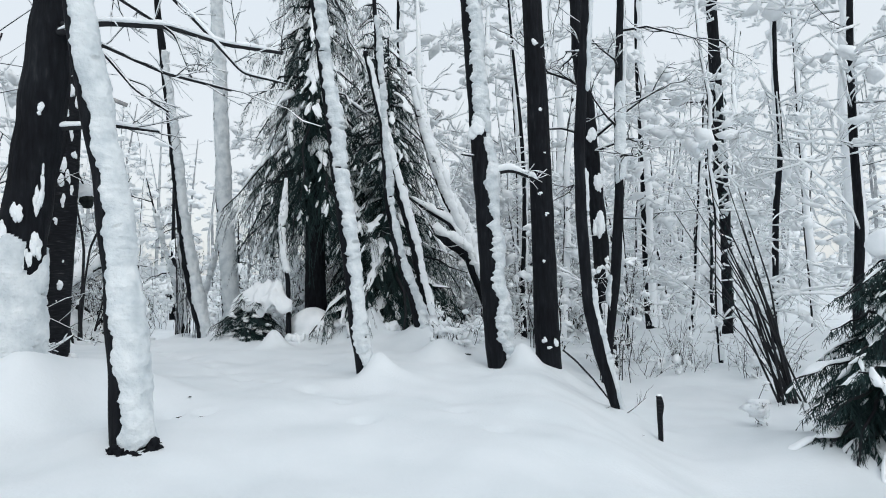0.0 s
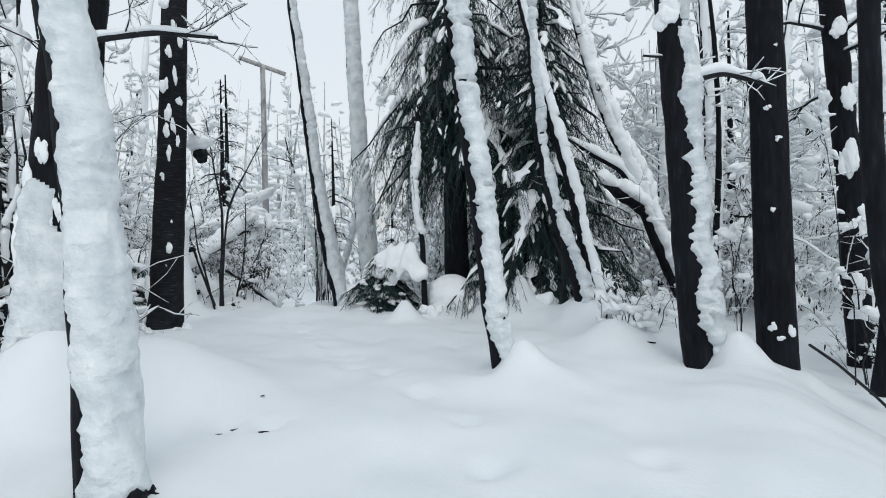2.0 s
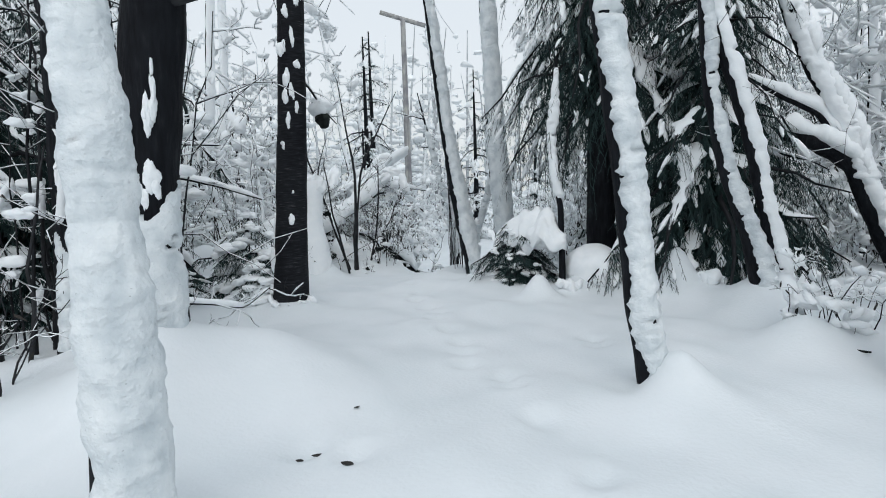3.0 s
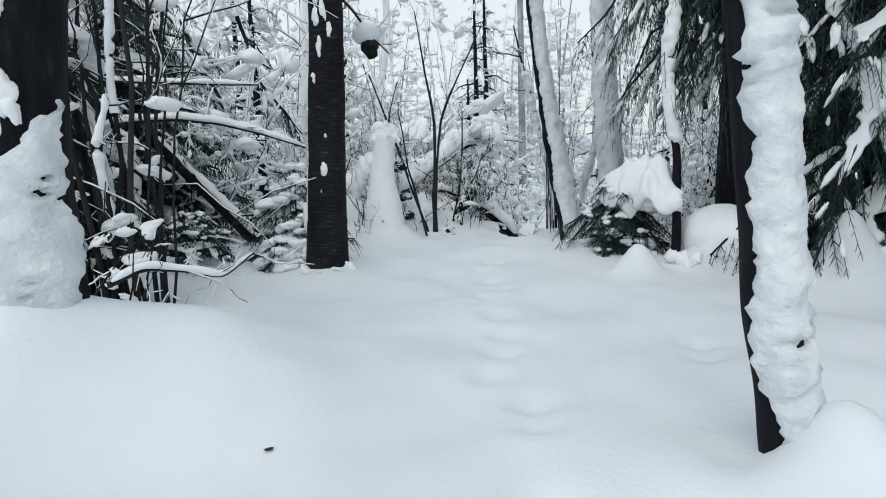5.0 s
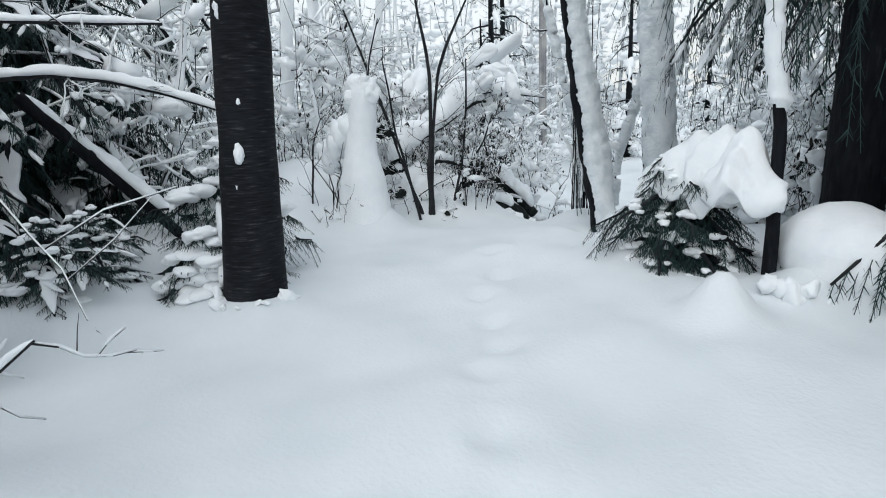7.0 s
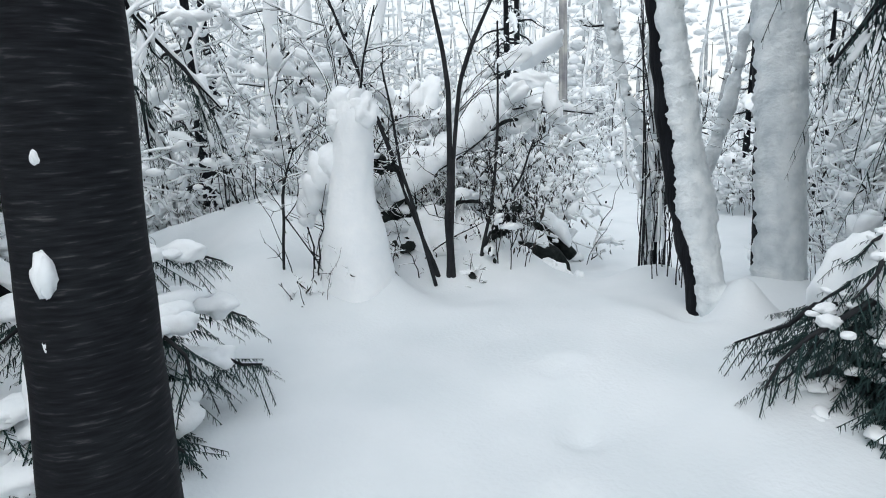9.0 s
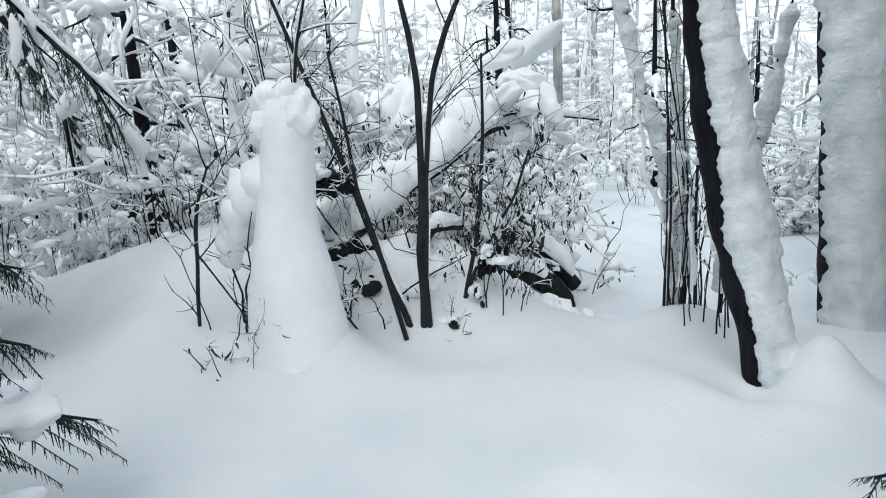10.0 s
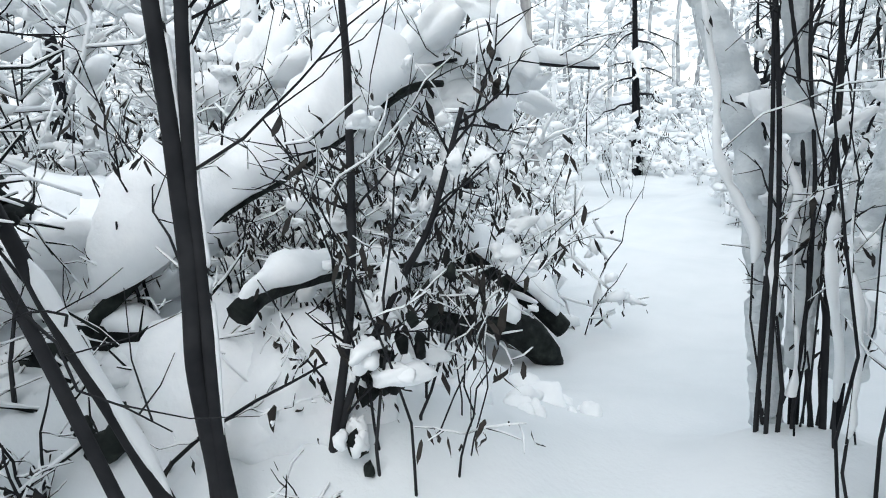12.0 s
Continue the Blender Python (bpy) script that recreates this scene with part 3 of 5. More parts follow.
marked_tree = stem_tree("marked_tree", "straight dark birch trunk dotted with snow patches", [(-5.56, 7.79, 0.2, 0.232), (-5.54, 7.81, 0.63, 0.207), (-5.5, 7.86, 1.74, 0.187), (-5.46, 7.9, 2.78, 0.171)], 12.0, 24, mat=BIRCH, rough=0.03, sides=22,
                        patches=[(-42, 1.28, 0.11, 0.16), (-50, 1.05, 0.03, 0.05), (-38, 1.62, 0.05, 0.05), (-55, 2.45, 0.1, 0.18), (-25, 2.62, 0.08, 0.12), (-70, 2.75, 0.1, 0.14), (-45, 2.85, 0.08, 0.2), (-80, 2.2, 0.07, 0.09), (-60, 3.0, 0.12, 0.2), (-20, 3.15, 0.1, 0.12),
                                 (-75, 3.35, 0.12, 0.18), (-40, 3.5, 0.1, 0.2), (-65, 3.75, 0.1, 0.14), (-15, 3.9, 0.1, 0.2), (-50, 4.1, 0.12, 0.16), (-85, 4.4, 0.12, 0.2), (-125, 0.75, 0.16, 0.35), (-130, 0.4, 0.2, 0.3), (-140, 1.1, 0.1, 0.3)])
g = Geo()
rg = np.random.default_rng(52)
for k in range(24):
    t = rg.choice([-2.9, -1.3, -0.5, 0.4]) + rg.normal(0, 0.3)
    x, y = -5.56 + 0.26 * math.cos(t) * rg.uniform(0.92, 1.25), 7.79 + 0.26 * math.sin(t) * rg.uniform(0.92, 1.25)
    clot(g, np.array([x, y, on_snow(x, y) + rg.uniform(-0.03, 0.025)]) - np.array(marked_tree.location), rg.uniform(0.015, 0.05), rg.normal(0, 1, 3), 520 + k, 3)
tagged(part("snow_collar", g, SNOW, marked_tree, "lumpy snow packed round the foot"), kind="stuff")
bent_tree = stem_tree("crooked_tree", "crooked leaning trunk half covered in snow", [(-5.2, 11.98, -0.15, 0.185), (-5.26, 12.02, 0.2, 0.18), (-5.36, 12.08, 0.55, 0.18), (-5.5, 12.16, 0.95, 0.19), (-5.59, 12.18, 1.28, 0.18), (-5.66, 12.11, 1.87, 0.165), (-5.73, 12.04, 2.43, 0.145)], 8.5, 25, core=0.78,
                      snow=[(2, 100, 0.055, 0.0, 6.5)], rough=0.1, rag=0.7, shut=0.95)
white_birch = stem_tree("snowy_birch", "straight birch trunk coated all over in snow", [(-5.03, 13.04, -0.04, 0.25), (-5.07, 12.99, 0.79, 0.225), (-5.12, 12.94, 1.65, 0.211), (-5.16, 12.91, 2.44, 0.205)], 11.0, 26, core=0.85, snow=[(-30, 125, 0.045, -0.1, 9.0)], mat=BIRCH, shut=1.0)
lean_tree = stem_tree("slim_tree", "slim leaning trunk with ragged snow down one side", [(-0.9, 6.75, -0.02, 0.128), (-1.0, 6.75, 0.56, 0.128), (-1.11, 6.75, 1.59, 0.118), (-1.22, 6.75, 2.43, 0.11), (-1.32, 6.74, 3.35, 0.1), (-1.42, 6.74, 4.06, 0.09), (-1.5, 6.74, 4.78, 0.08)], 8.0, 27, core=0.74,
                      snow=[(-10, 106, 0.055, -0.2, 7.0)], rag=1.3)
twin = stem_tree("twin_tree", "twin trunks rising from one snow-buried foot", [(-0.38, 9.78, 0.3, 0.2), (-0.56, 9.7, 1.0, 0.13), (-0.78, 9.6, 1.68, 0.105), (-0.93, 9.53, 2.49, 0.092), (-0.98, 9.51, 3.29, 0.085), (-1.01, 9.49, 3.68, 0.08)], 7.0, 28, core=0.72, snow=[(-10, 100, 0.05, 0.1, 6.0)])
branch(twin, [(-0.28, 9.83, 0.3, 0.13), (-0.28, 9.83, 0.58, 0.1), (-0.38, 9.78, 1.13, 0.08), (-0.56, 9.7, 2.01, 0.078), (-0.74, 9.62, 2.69, 0.07), (-0.89, 9.55, 3.29, 0.065), (-1.3, 9.4, 5.2, 0.04)], 61, 0, BARK, 5, 1.0)
g = Geo()
side_snow(g, np.array([(-0.28, 9.83, 0.3), (-0.28, 9.83, 0.58), (-0.38, 9.78, 1.13), (-0.56, 9.7, 2.01), (-0.74, 9.62, 2.69), (-0.89, 9.55, 3.29), (-1.3, 9.4, 5.2)]) - np.array(twin.location), [0.13, 0.1, 0.08, 0.078, 0.07, 0.065, 0.04], 0, 95, 0.05, 75)
part("stem_snow", g, SNOW, twin)
capped = stem_tree("capped_tree", "broken trunk with a round snow cap and ragged snow", [(0.78, 7.82, -0.01, 0.22), (0.69, 7.82, 1.21, 0.2), (0.62, 7.82, 2.4, 0.185), (0.56, 7.82, 3.29, 0.165), (0.5, 7.82, 4.27, 0.15), (0.44, 7.81, 5.27, 0.14)], 9.0, 29, core=0.78,
                   rag=1.35, snow=[(10, 88, 0.075, -0.1, 3.4), (-15, 112, 0.06, 3.3, 7.5)], patches=[(-95, 3.45, 0.26, 0.34)])
branch(capped, [(0.75, 7.8, 2.75, 0.035), (1.0, 7.75, 2.78, 0.03), (1.35, 7.7, 2.62, 0.022)], 62, 1.4, wide=1.6)
branch(capped, [(0.5, 7.75, 2.98, 0.02), (0.3, 7.7, 3.0, 0.012)], 63, 0.5, twigs=0)
stem_tree("dark_tree", "straight black wet trunk with little snow", [(1.53, 8.31, 0.09, 0.185), (1.5, 8.31, 2.03, 0.172), (1.47, 8.31, 3.74, 0.162), (1.42, 8.31, 5.49, 0.146)], 11.0, 30, rough=0.03, sides=20,
          patches=[(-100, 4.75, 0.12, 0.1), (-80, 3.75, 0.06, 0.06), (-105, 2.5, 0.08, 0.05), (-75, 2.2, 0.06, 0.05), (-60, 0.3, 0.09, 0.14), (-110, 0.35, 0.07, 0.07), (-90, 0.25, 0.08, 0.06), (-70, 3.1, 0.05, 0.04), (-100, 1.5, 0.05, 0.05), (5, 0.6, 0.08, 0.4), (8, 1.4, 0.05, 0.6), (172, 2.7, 0.05, 0.15)])
stem_tree("curved_tree", "thin curved dark trunk with snow along it", [(1.97, 6.26, -0.29, 0.062), (1.78, 6.26, 0.45, 0.082), (1.67, 6.25, 0.95, 0.076), (1.62, 6.25, 1.84, 0.07), (1.62, 6.25, 2.81, 0.072), (1.75, 6.26, 4.45, 0.066)], 8.5, 31, core=0.85, snow=[(10, 62, 0.045, -0.3, 1.4), (10, 50, 0.03, 2.0, 2.7), (-10, 60, 0.03, 3.3, 5)],
          crown=4, limb=1.1)
stem_tree("curved_tree", "thin dark trunk with a sleeve of snow", [(2.38, 8.2, 0.07, 0.066), (2.51, 8.2, 1.17, 0.083), (2.62, 8.2, 2.42, 0.075), (2.64, 8.2, 3.68, 0.067), (2.73, 8.2, 5.4, 0.059)], 9.0, 32, core=0.9, snow=[(170, 70, 0.04, 0.7, 1.5), (-60, 100, 0.04, 2.6, 4.2)], crown=5, limb=1.3)
ivy_tree = stem_tree("ivy_tree", "far trunk wrapped in snowy dark ivy", [(8.22, 17.1, -0.77, 0.22), (8.3, 17.1, 2.7, 0.22), (8.28, 17.1, 6.17, 0.173), (8.22, 17.1, 9.7, 0.15)], 14.0, 33, crown=12, crown_from=5, limb=3.5,
                     patches=[(RNG.uniform(-170, 10), RNG.uniform(0, 7), RNG.uniform(0.1, 0.3), RNG.uniform(0.12, 0.4)) for k in range(46)])
g = Geo()
rg = np.random.default_rng(77)
leaves(g, [np.array([math.cos(a) * 0.26, math.sin(a) * 0.26, zz]) for a, zz in zip(rg.uniform(0, 6.28, 420), rg.uniform(0.3, 7.5, 420))], 0.16, rg)
part("ivy", g, NEEDLE, ivy_tree, "dark ivy leaves")
stem_tree("broken_tree", "thick dark trunk smothered in snow below", [(3.0, 10.5, -0.9, 0.17), (3.0, 10.5, -0.3, 0.16), (2.9, 10.5, 2.0, 0.15), (2.75, 10.5, 4.2, 0.15), (2.62, 10.49, 5.56, 0.14), (2.59, 10.49, 6.55, 0.13)], 10.0, 34, patches=[(-95, 3.9, 0.2, 0.3), (-80, 3.0, 0.22, 0.4), (-100, 2.2, 0.2, 0.5), (-70, 1.4, 0.2, 0.4), (-95, 0.6, 0.2, 0.5)], crown=7, limb=1.7, shut=0.9)

stub = thing("broken_stake", "short broken grey branch standing upright in snow", "branch", at=(2.23, 5.73, -0.45))
g = Geo()
tube(g, *resample([(0, 0, -0.3), (0.005, 0, 0.1), (0.0, 0, 0.3), (0.015, 0, 0.4), (0.0, 0, 0.5)], [0.036, 0.034, 0.03, 0.036, 0.026], 0.02), 12, 0.16, 8)
part("stick", g, BIRCH, stub)
g = Geo()
blob(g, (0.005, 0, 0.5), (0.03, 0.03, 0.018), 3, 2)
part("snow_cap", g, SNOW, stub)
fallen_twig = thing("fallen_twig", "thin bent dark twig lying against the snow", "branch", at=(1.75, 6.6, 0.1))
branch(fallen_twig, [(1.62, 7.6, 0.28, 0.012), (1.7, 7.2, 0.2, 0.012), (1.8, 6.7, 0.05, 0.011), (1.95, 6.3, -0.2, 0.009), (2.0, 6.0, -0.36, 0.006)], 64, 0, twigs=3, tw=0.35)

# crooked tree with heavy limbs behind the capped trunk
crook = thing("bowed_tree", "bowed dark tree with limbs under heavy snow", "tree", at=(1.2, 12.36, 0.0))
branch(crook, [(1.25, 12.4, -0.4, 0.13), (1.07, 12.31, 0.19, 0.12), (0.75, 12.16, 0.98, 0.118), (0.48, 12.03, 1.75, 0.12), (0.01, 11.82, 2.08, 0.11), (-0.61, 11.54, 2.29, 0.09), (-1.0, 11.4, 2.3, 0.06)], 65, 1.5, BARK, 6, 1.0, 1.5)
branch(crook, [(0.63, 12.11, 1.41, 0.1), (0.39, 12.0, 2.26, 0.1), (0.01, 11.82, 3.02, 0.1), (-0.26, 11.7, 3.76, 0.09), (-0.45, 11.61, 4.42, 0.08), (-0.7, 11.5, 5.6, 0.05)], 66, 1.8, BARK, 6, 1.2, 1.6)
branch(crook, [(0.4, 12.0, 1.92, 0.06), (0.09, 11.86, 2.43, 0.05), (-0.37, 11.65, 2.7, 0.04), (-0.76, 11.47, 2.96, 0.025)], 67, 1.8, BARK, 5, 0.8, 1.7)
g = Geo()
side_snow(g, np.array([(0.63, 12.11, 1.41), (0.39, 12.0, 2.26), (0.01, 11.82, 3.02), (-0.26, 11.7, 3.76), (-0.45, 11.61, 4.42), (-0.7, 11.5, 5.6)]) - np.array(crook.location), [0.1, 0.1, 0.1, 0.09, 0.08, 0.05], -40, 110, 0.07, 68)
side_snow(g, np.array([(1.25, 12.4, -0.4), (1.07, 12.31, 0.19), (0.75, 12.16, 0.98), (0.5, 12.04, 1.7)]) - np.array(crook.location), [0.13, 0.12, 0.118, 0.12], 0, 80, 0.1, 69)
part("stem_snow", g, SNOW, crook)
knob = thing("exposed_root", "dark root end poking out of a snow mound", "root", at=(-0.03, 8.18, 0.12))
g = Geo()
tube(g, *resample([(0.05, 0.35, 0.05), (0, 0.1, 0.02), (-0.02, -0.02, 0.0)], [0.09, 0.08, 0.06], 0.03), 12, 0.15, 5)
tube(g, *resample([(0.05, 0.05, 0.02), (0.25, 0.0, 0.05), (0.42, 0.02, 0.04)], [0.016, 0.012, 0.008], 0.03), 6, 0.1, 6)
part("wood", g, ROT, knob)
g = Geo()
ridge(g, np.array([(0.08, 0.5, 0.1), (0, 0.1, 0.07), (-0.03, -0.1, 0.05)]), np.array([0.22, 0.19, 0.13]), 0.12, 9, 5, 0.15)
part("snow_cap", g, SNOW, knob)

# ---- conifers ----
spruce = conifer("spruce", "tall dark spruce hung with snow-laden drooping boughs", -2.78, 11.8, 0.2, 11.5, 2.1, 91, 0.25, 0.24, 118, 0.75, 1.05, 0.85, curtain=2.1, pad=0.75)
conifer("spruce", "dense dark spruce standing behind a larger one", -1.7, 13.7, 0.1, 8.5, 2.4, 99, 0.14, 0.03, 96, 0.35, 0.7, 0.8, curtain=1.7, pad=0.8)
conifer("young_hemlock", "low dark hemlock weighed down by snow", -1.15, 11.6, 0.2, 6.2, 1.8, 92, 0.09, 0.02, 105, 0.4, 1.15, 0.7, curtain=1.9, pad=0.75)
conifer("young_hemlock", "small hemlock stooping under big snow caps", -3.85, 10.85, 0.12, 1.0, 1.1, 93, 0.025, 0.03, 42, 0, 1.7, 0.55, curtain=0.9, pad=0.6, leaflet=0.65, cushion=0.3)
conifer("spruce", "dense dark snowy spruce at the edge of the clearing", 4.0, 4.9, -0.25, 1.75, 1.05, 94, 0.06, 0.03, 64, 0.3, 1.8, 0.6, cap=0.16, curtain=1.0, pad=0.7)
conifer("young_hemlock", "bushy hemlock with snow pads on its boughs", -9.6, 7.2, 0.3, 5.2, 2.2, 95, 0.08, 0.03, 88, 0.3, 1.05, 0.6, curtain=1.2, pad=0.8)
conifer("young_hemlock", "bushy hemlock with snow pads on its boughs", -8.4, 5.5, 0.3, 5.6, 2.1, 96, 0.08, 0.04, 92, 0.28, 1.05, 0.6, curtain=1.3, pad=0.8)
conifer("hemlock_sapling", "small hemlock with fine feathery hanging sprays", -6.75, 8.16, 0.1, 1.3, 1.0, 97, 0.02, 0.05, 16, 0, 1.7, 0.38, curtain=1.0, pad=0.9, leaflet=0.6, cushion=0.7)
conifer("hemlock_sapling", "snow-caked sapling pressed against a birch foot", -5.95, 7.6, 0.12, 0.6, 0.4, 98, 0.015, 0.05, 20, 0, 2.0, 0.6, leaflet=0.7, cushion=0.8)

# ---- the snow-covered stump and the thicket beside the path ----
stump = thing("snowy_stump", "tall broken stump wholly wrapped in smooth snow", "tree stump", at=(-7.6, 10.2, 0.1))
post = np.array([(-7.52, 10.27, -0.3), (-7.55, 10.24, 0.1), (-7.57, 10.22, 0.55), (-7.57, 10.22, 1.03), (-7.54, 10.26, 1.48), (-7.53, 10.27, 1.76), (-7.52, 10.28, 1.86)]) - np.array(stump.location)
girth = np.array([0.4, 0.33, 0.25, 0.205, 0.19, 0.17, 0.13])
g = Geo()
tube(g, *resample(post, girth * 0.6, 0.06), 14, 0.08, 3)
part("trunk", g, BARK, stump)
g = Geo()
w, r = resample(post, girth, 0.03)
q = Geo()
tube(q, w, r, 40, 0.0)
v = np.concatenate(q.v)
flat = unit(v - np.stack([np.interp(v[:, 2], w[:, 2], w[:, k]) for k in (0, 1)] + [v[:, 2]], 1))
v = v + flat * (0.045 * lump(v * np.array([1, 1, 0.6]), 4, 1) + 0.012 * lump(v, 11, 2) + 0.005 * lump(v, 30, 4))[:, None]
g.add(v, [f for f in q.f if len(f) == 4])
for k, (ox, oy, oz, sz) in enumerate(((-0.05, -0.04, -0.02, 0.12), (0.02, 0.02, 0.03, 0.1), (0.05, 0.04, -0.1, 0.13), (-0.08, -0.06, -0.16, 0.13))):
    blob(g, post[-1] + np.array([ox, oy, oz]), (sz, sz, sz * 1.2), 40 + k, 4, 0.25)
for k, (ox, oy, oz, sz) in enumerate(((-0.3, -0.2, 0.1, 0.12), (-0.36, -0.24, -0.03, 0.1), (-0.24, -0.14, 0.25, 0.13), (-0.4, -0.22, -0.15, 0.07), (-0.15, -0.08, 0.34, 0.13), (-0.32, -0.15, 0.22, 0.1))):
    blob(g, post[3] + np.array([ox, oy, oz]), (sz, sz, sz * 1.2), 9 + k, 3, 0.3)
tagged(part("snow_cover", g, SNOW, stump, "smooth thick coat of snow"), kind="stuff")
for k, tip in enumerate(((-7.75, 10.1, 2.9), (-7.3, 10.4, 2.6), (-7.9, 10.05, 2.4), (-7.95, 10.1, 1.2))):
    branch(stump, [(-7.55, 10.25, 1.1 + 0.15 * k, 0.014), tuple((np.array((-7.54, 10.26, 1.75)) + np.array(tip)) / 2) + (0.012,), tip + (0.006,)], 215 + k, 0.2, TWIG, 4, 0.4)


def stems(name, label, paths, seed, category="sapling", snow=0.5, twigs=6, tw=0.5, mat=TWIG):
    ob = thing(name, label, category, at=paths[0][0][:3])
    for k, p in enumerate(paths):
        branch(ob, p, seed + k, snow if k % 2 == 0 else snow * 0.5, mat, twigs, tw, 1.0, 10)
    return ob


fork = stems("forked_sapling", "dark forked sapling with two close grey stems", [
    [(-7.47, 11.23, -0.1, 0.036), (-7.47, 11.23, 0.05, 0.034), (-7.455, 11.245, 0.4, 0.031), (-7.465, 11.24, 0.75, 0.03), (-7.43, 11.27, 1.1, 0.029), (-7.425, 11.28, 1.5, 0.027), (-7.42, 11.29, 1.97, 0.026), (-7.45, 11.26, 2.33, 0.024), (-7.5, 11.2, 2.75, 0.017), (-7.6, 11.1, 3.8, 0.008)],
    [(-7.43, 11.27, -0.1, 0.03), (-7.435, 11.265, 0.12, 0.026), (-7.44, 11.26, 0.5, 0.022), (-7.42, 11.285, 0.9, 0.022), (-7.405, 11.3, 1.3, 0.021), (-7.37, 11.33, 1.7, 0.021), (-7.34, 11.37, 2.04, 0.021), (-7.24, 11.44, 2.36, 0.02), (-7.1, 11.58, 2.75, 0.015), (-6.8, 11.9, 3.6, 0.007)]], 101, snow=0, twigs=7, tw=0.9)
for k, line in enumerate(([(-7.455, 11.245, 0.4), (-7.465, 11.24, 0.75), (-7.43, 11.27, 1.1), (-7.425, 11.28, 1.5), (-7.42, 11.29, 1.97), (-7.45, 11.26, 2.33)], [(-7.44, 11.26, 0.5), (-7.42, 11.285, 0.9), (-7.405, 11.3, 1.3), (-7.37, 11.33, 1.7), (-7.34, 11.37, 2.04), (-7.24, 11.44, 2.36)])):
    g = Geo()
    side_snow(g, np.array(line) - np.array(fork.location), np.array([0.031, 0.03, 0.029, 0.027, 0.026, 0.024]) * (1 - 0.25 * k), 52, 26, 0.007, 47 + k, 0.02, 9)
    part("snow_strip", g, SNOW, fork)
leaner = stems("leaning_sapling", "slender sapling leaning over with snow along it", [
    [(-7.53, 11.16, -0.05, 0.03), (-7.53, 11.16, 0.12, 0.029), (-7.62, 11.07, 0.52, 0.027), (-7.71, 10.96, 0.95, 0.024), (-7.81, 10.87, 1.39, 0.021), (-7.91, 10.75, 1.85, 0.019), (-8.05, 10.6, 2.45, 0.015), (-8.14, 10.5, 2.83, 0.011)],
    [(-7.44, 11.03, 0.1, 0.022), (-7.55, 10.89, 0.91, 0.018), (-7.62, 10.82, 1.26, 0.014), (-7.65, 10.78, 1.77, 0.011), (-7.7, 10.73, 2.21, 0.008)]], 105, snow=0, twigs=6, tw=0.6)
g = Geo()
ridge(g, np.array([(-7.56, 11.13, 0.3), (-7.62, 11.07, 0.53), (-7.71, 10.96, 0.96), (-7.76, 10.91, 1.15)]) - np.array((-7.53, 11.16, -0.05)), np.array([0.02, 0.024, 0.022, 0.012]), 0.035, 7, 44, 0.3, 0.012)
part("snow_strip", g, SNOW, leaner)
arch = thing("arching_bough", "dark arching bough under a thick ridge of snow", "branch", at=(-8.22, 11.3, 0.8))
branch(arch, [(-8.25, 11.1, 0.72, 0.03), (-8.2, 11.36, 0.94, 0.036), (-8.22, 11.75, 1.13, 0.034), (-8.2, 12.15, 1.28, 0.036), (-8.18, 12.5, 1.46, 0.034), (-8.16, 12.78, 1.6, 0.03), (-8.13, 12.95, 1.66, 0.024), (-8.1, 13.1, 1.66, 0.02)], 110, 0, ROT, 4, 0.5)
g = Geo()
ridge(g, np.array([(-8.28, 11.2, 0.85), (-8.24, 11.4, 0.98), (-8.26, 11.75, 1.16), (-8.24, 12.15, 1.32), (-8.22, 12.5, 1.51), (-8.2, 12.75, 1.66), (-8.2, 12.95, 1.75)]) - np.array(arch.location), np.array([0.2, 0.2, 0.17, 0.15, 0.15, 0.19, 0.2]), np.array([0.36, 0.32, 0.26, 0.27, 0.34, 0.42, 0.4]), 11, 12, 0.2)
part("snow_ridge", g, SNOW, arch)
low = thing("low_bough", "dark rotten bough lying under snow", "branch", at=(-7.7, 11.55, 0.8))
branch(low, [(-7.68, 11.5, 0.8, 0.05), (-7.72, 11.6, 0.85, 0.045), (-7.86, 11.9, 0.82, 0.041), (-8.1, 12.4, 0.73, 0.034), (-8.4, 13.0, 0.58, 0.028), (-8.75, 13.8, 0.4, 0.016)], 112, 1.3, ROT, 5, 0.4, 1.5)
high = thing("snapped_bough", "thin snapped bough with withered leaves and snow", "branch", at=(-8.24, 13.26, 1.8))
branch(high, [(-8.5, 13.0, 1.7, 0.026), (-8.24, 13.26, 1.82, 0.024), (-8.05, 13.45, 1.82, 0.022), (-7.81, 13.69, 1.75, 0.018), (-7.56, 13.94, 1.69, 0.01)], 113, 2.0, TWIG, 6, 0.4, 2.2)
log = thing("fallen_log", "rotten dark log end under a roll of snow", "log", at=(-8.46, 14.54, -0.6))
base = np.array(log.location)
g = Geo()
tube(g, *resample(np.array([(-8.42, 14.6, -0.72), (-8.46, 14.54, -0.62), (-8.59, 14.41, -0.39), (-8.76, 14.24, -0.25), (-8.97, 14.03, -0.22), (-9.2, 13.8, -0.14), (-9.6, 13.5, 0.0)]) - base, [0.09, 0.14, 0.16, 0.15, 0.13, 0.1, 0.07], 0.04), 14, 0.2, 9)
part("log", g, ROT, log)
g = Geo()
tube(g, *resample(np.array([(-8.55, 14.95, -0.5), (-8.79, 14.71, -0.14), (-9.0, 14.5, 0.15), (-9.12, 14.38, 0.28), (-9.5, 14.1, 0.5)]) - base, [0.09, 0.1, 0.09, 0.08, 0.06], 0.04), 12, 0.18, 10)
part("upper_log", g, ROT, log)
g = Geo()
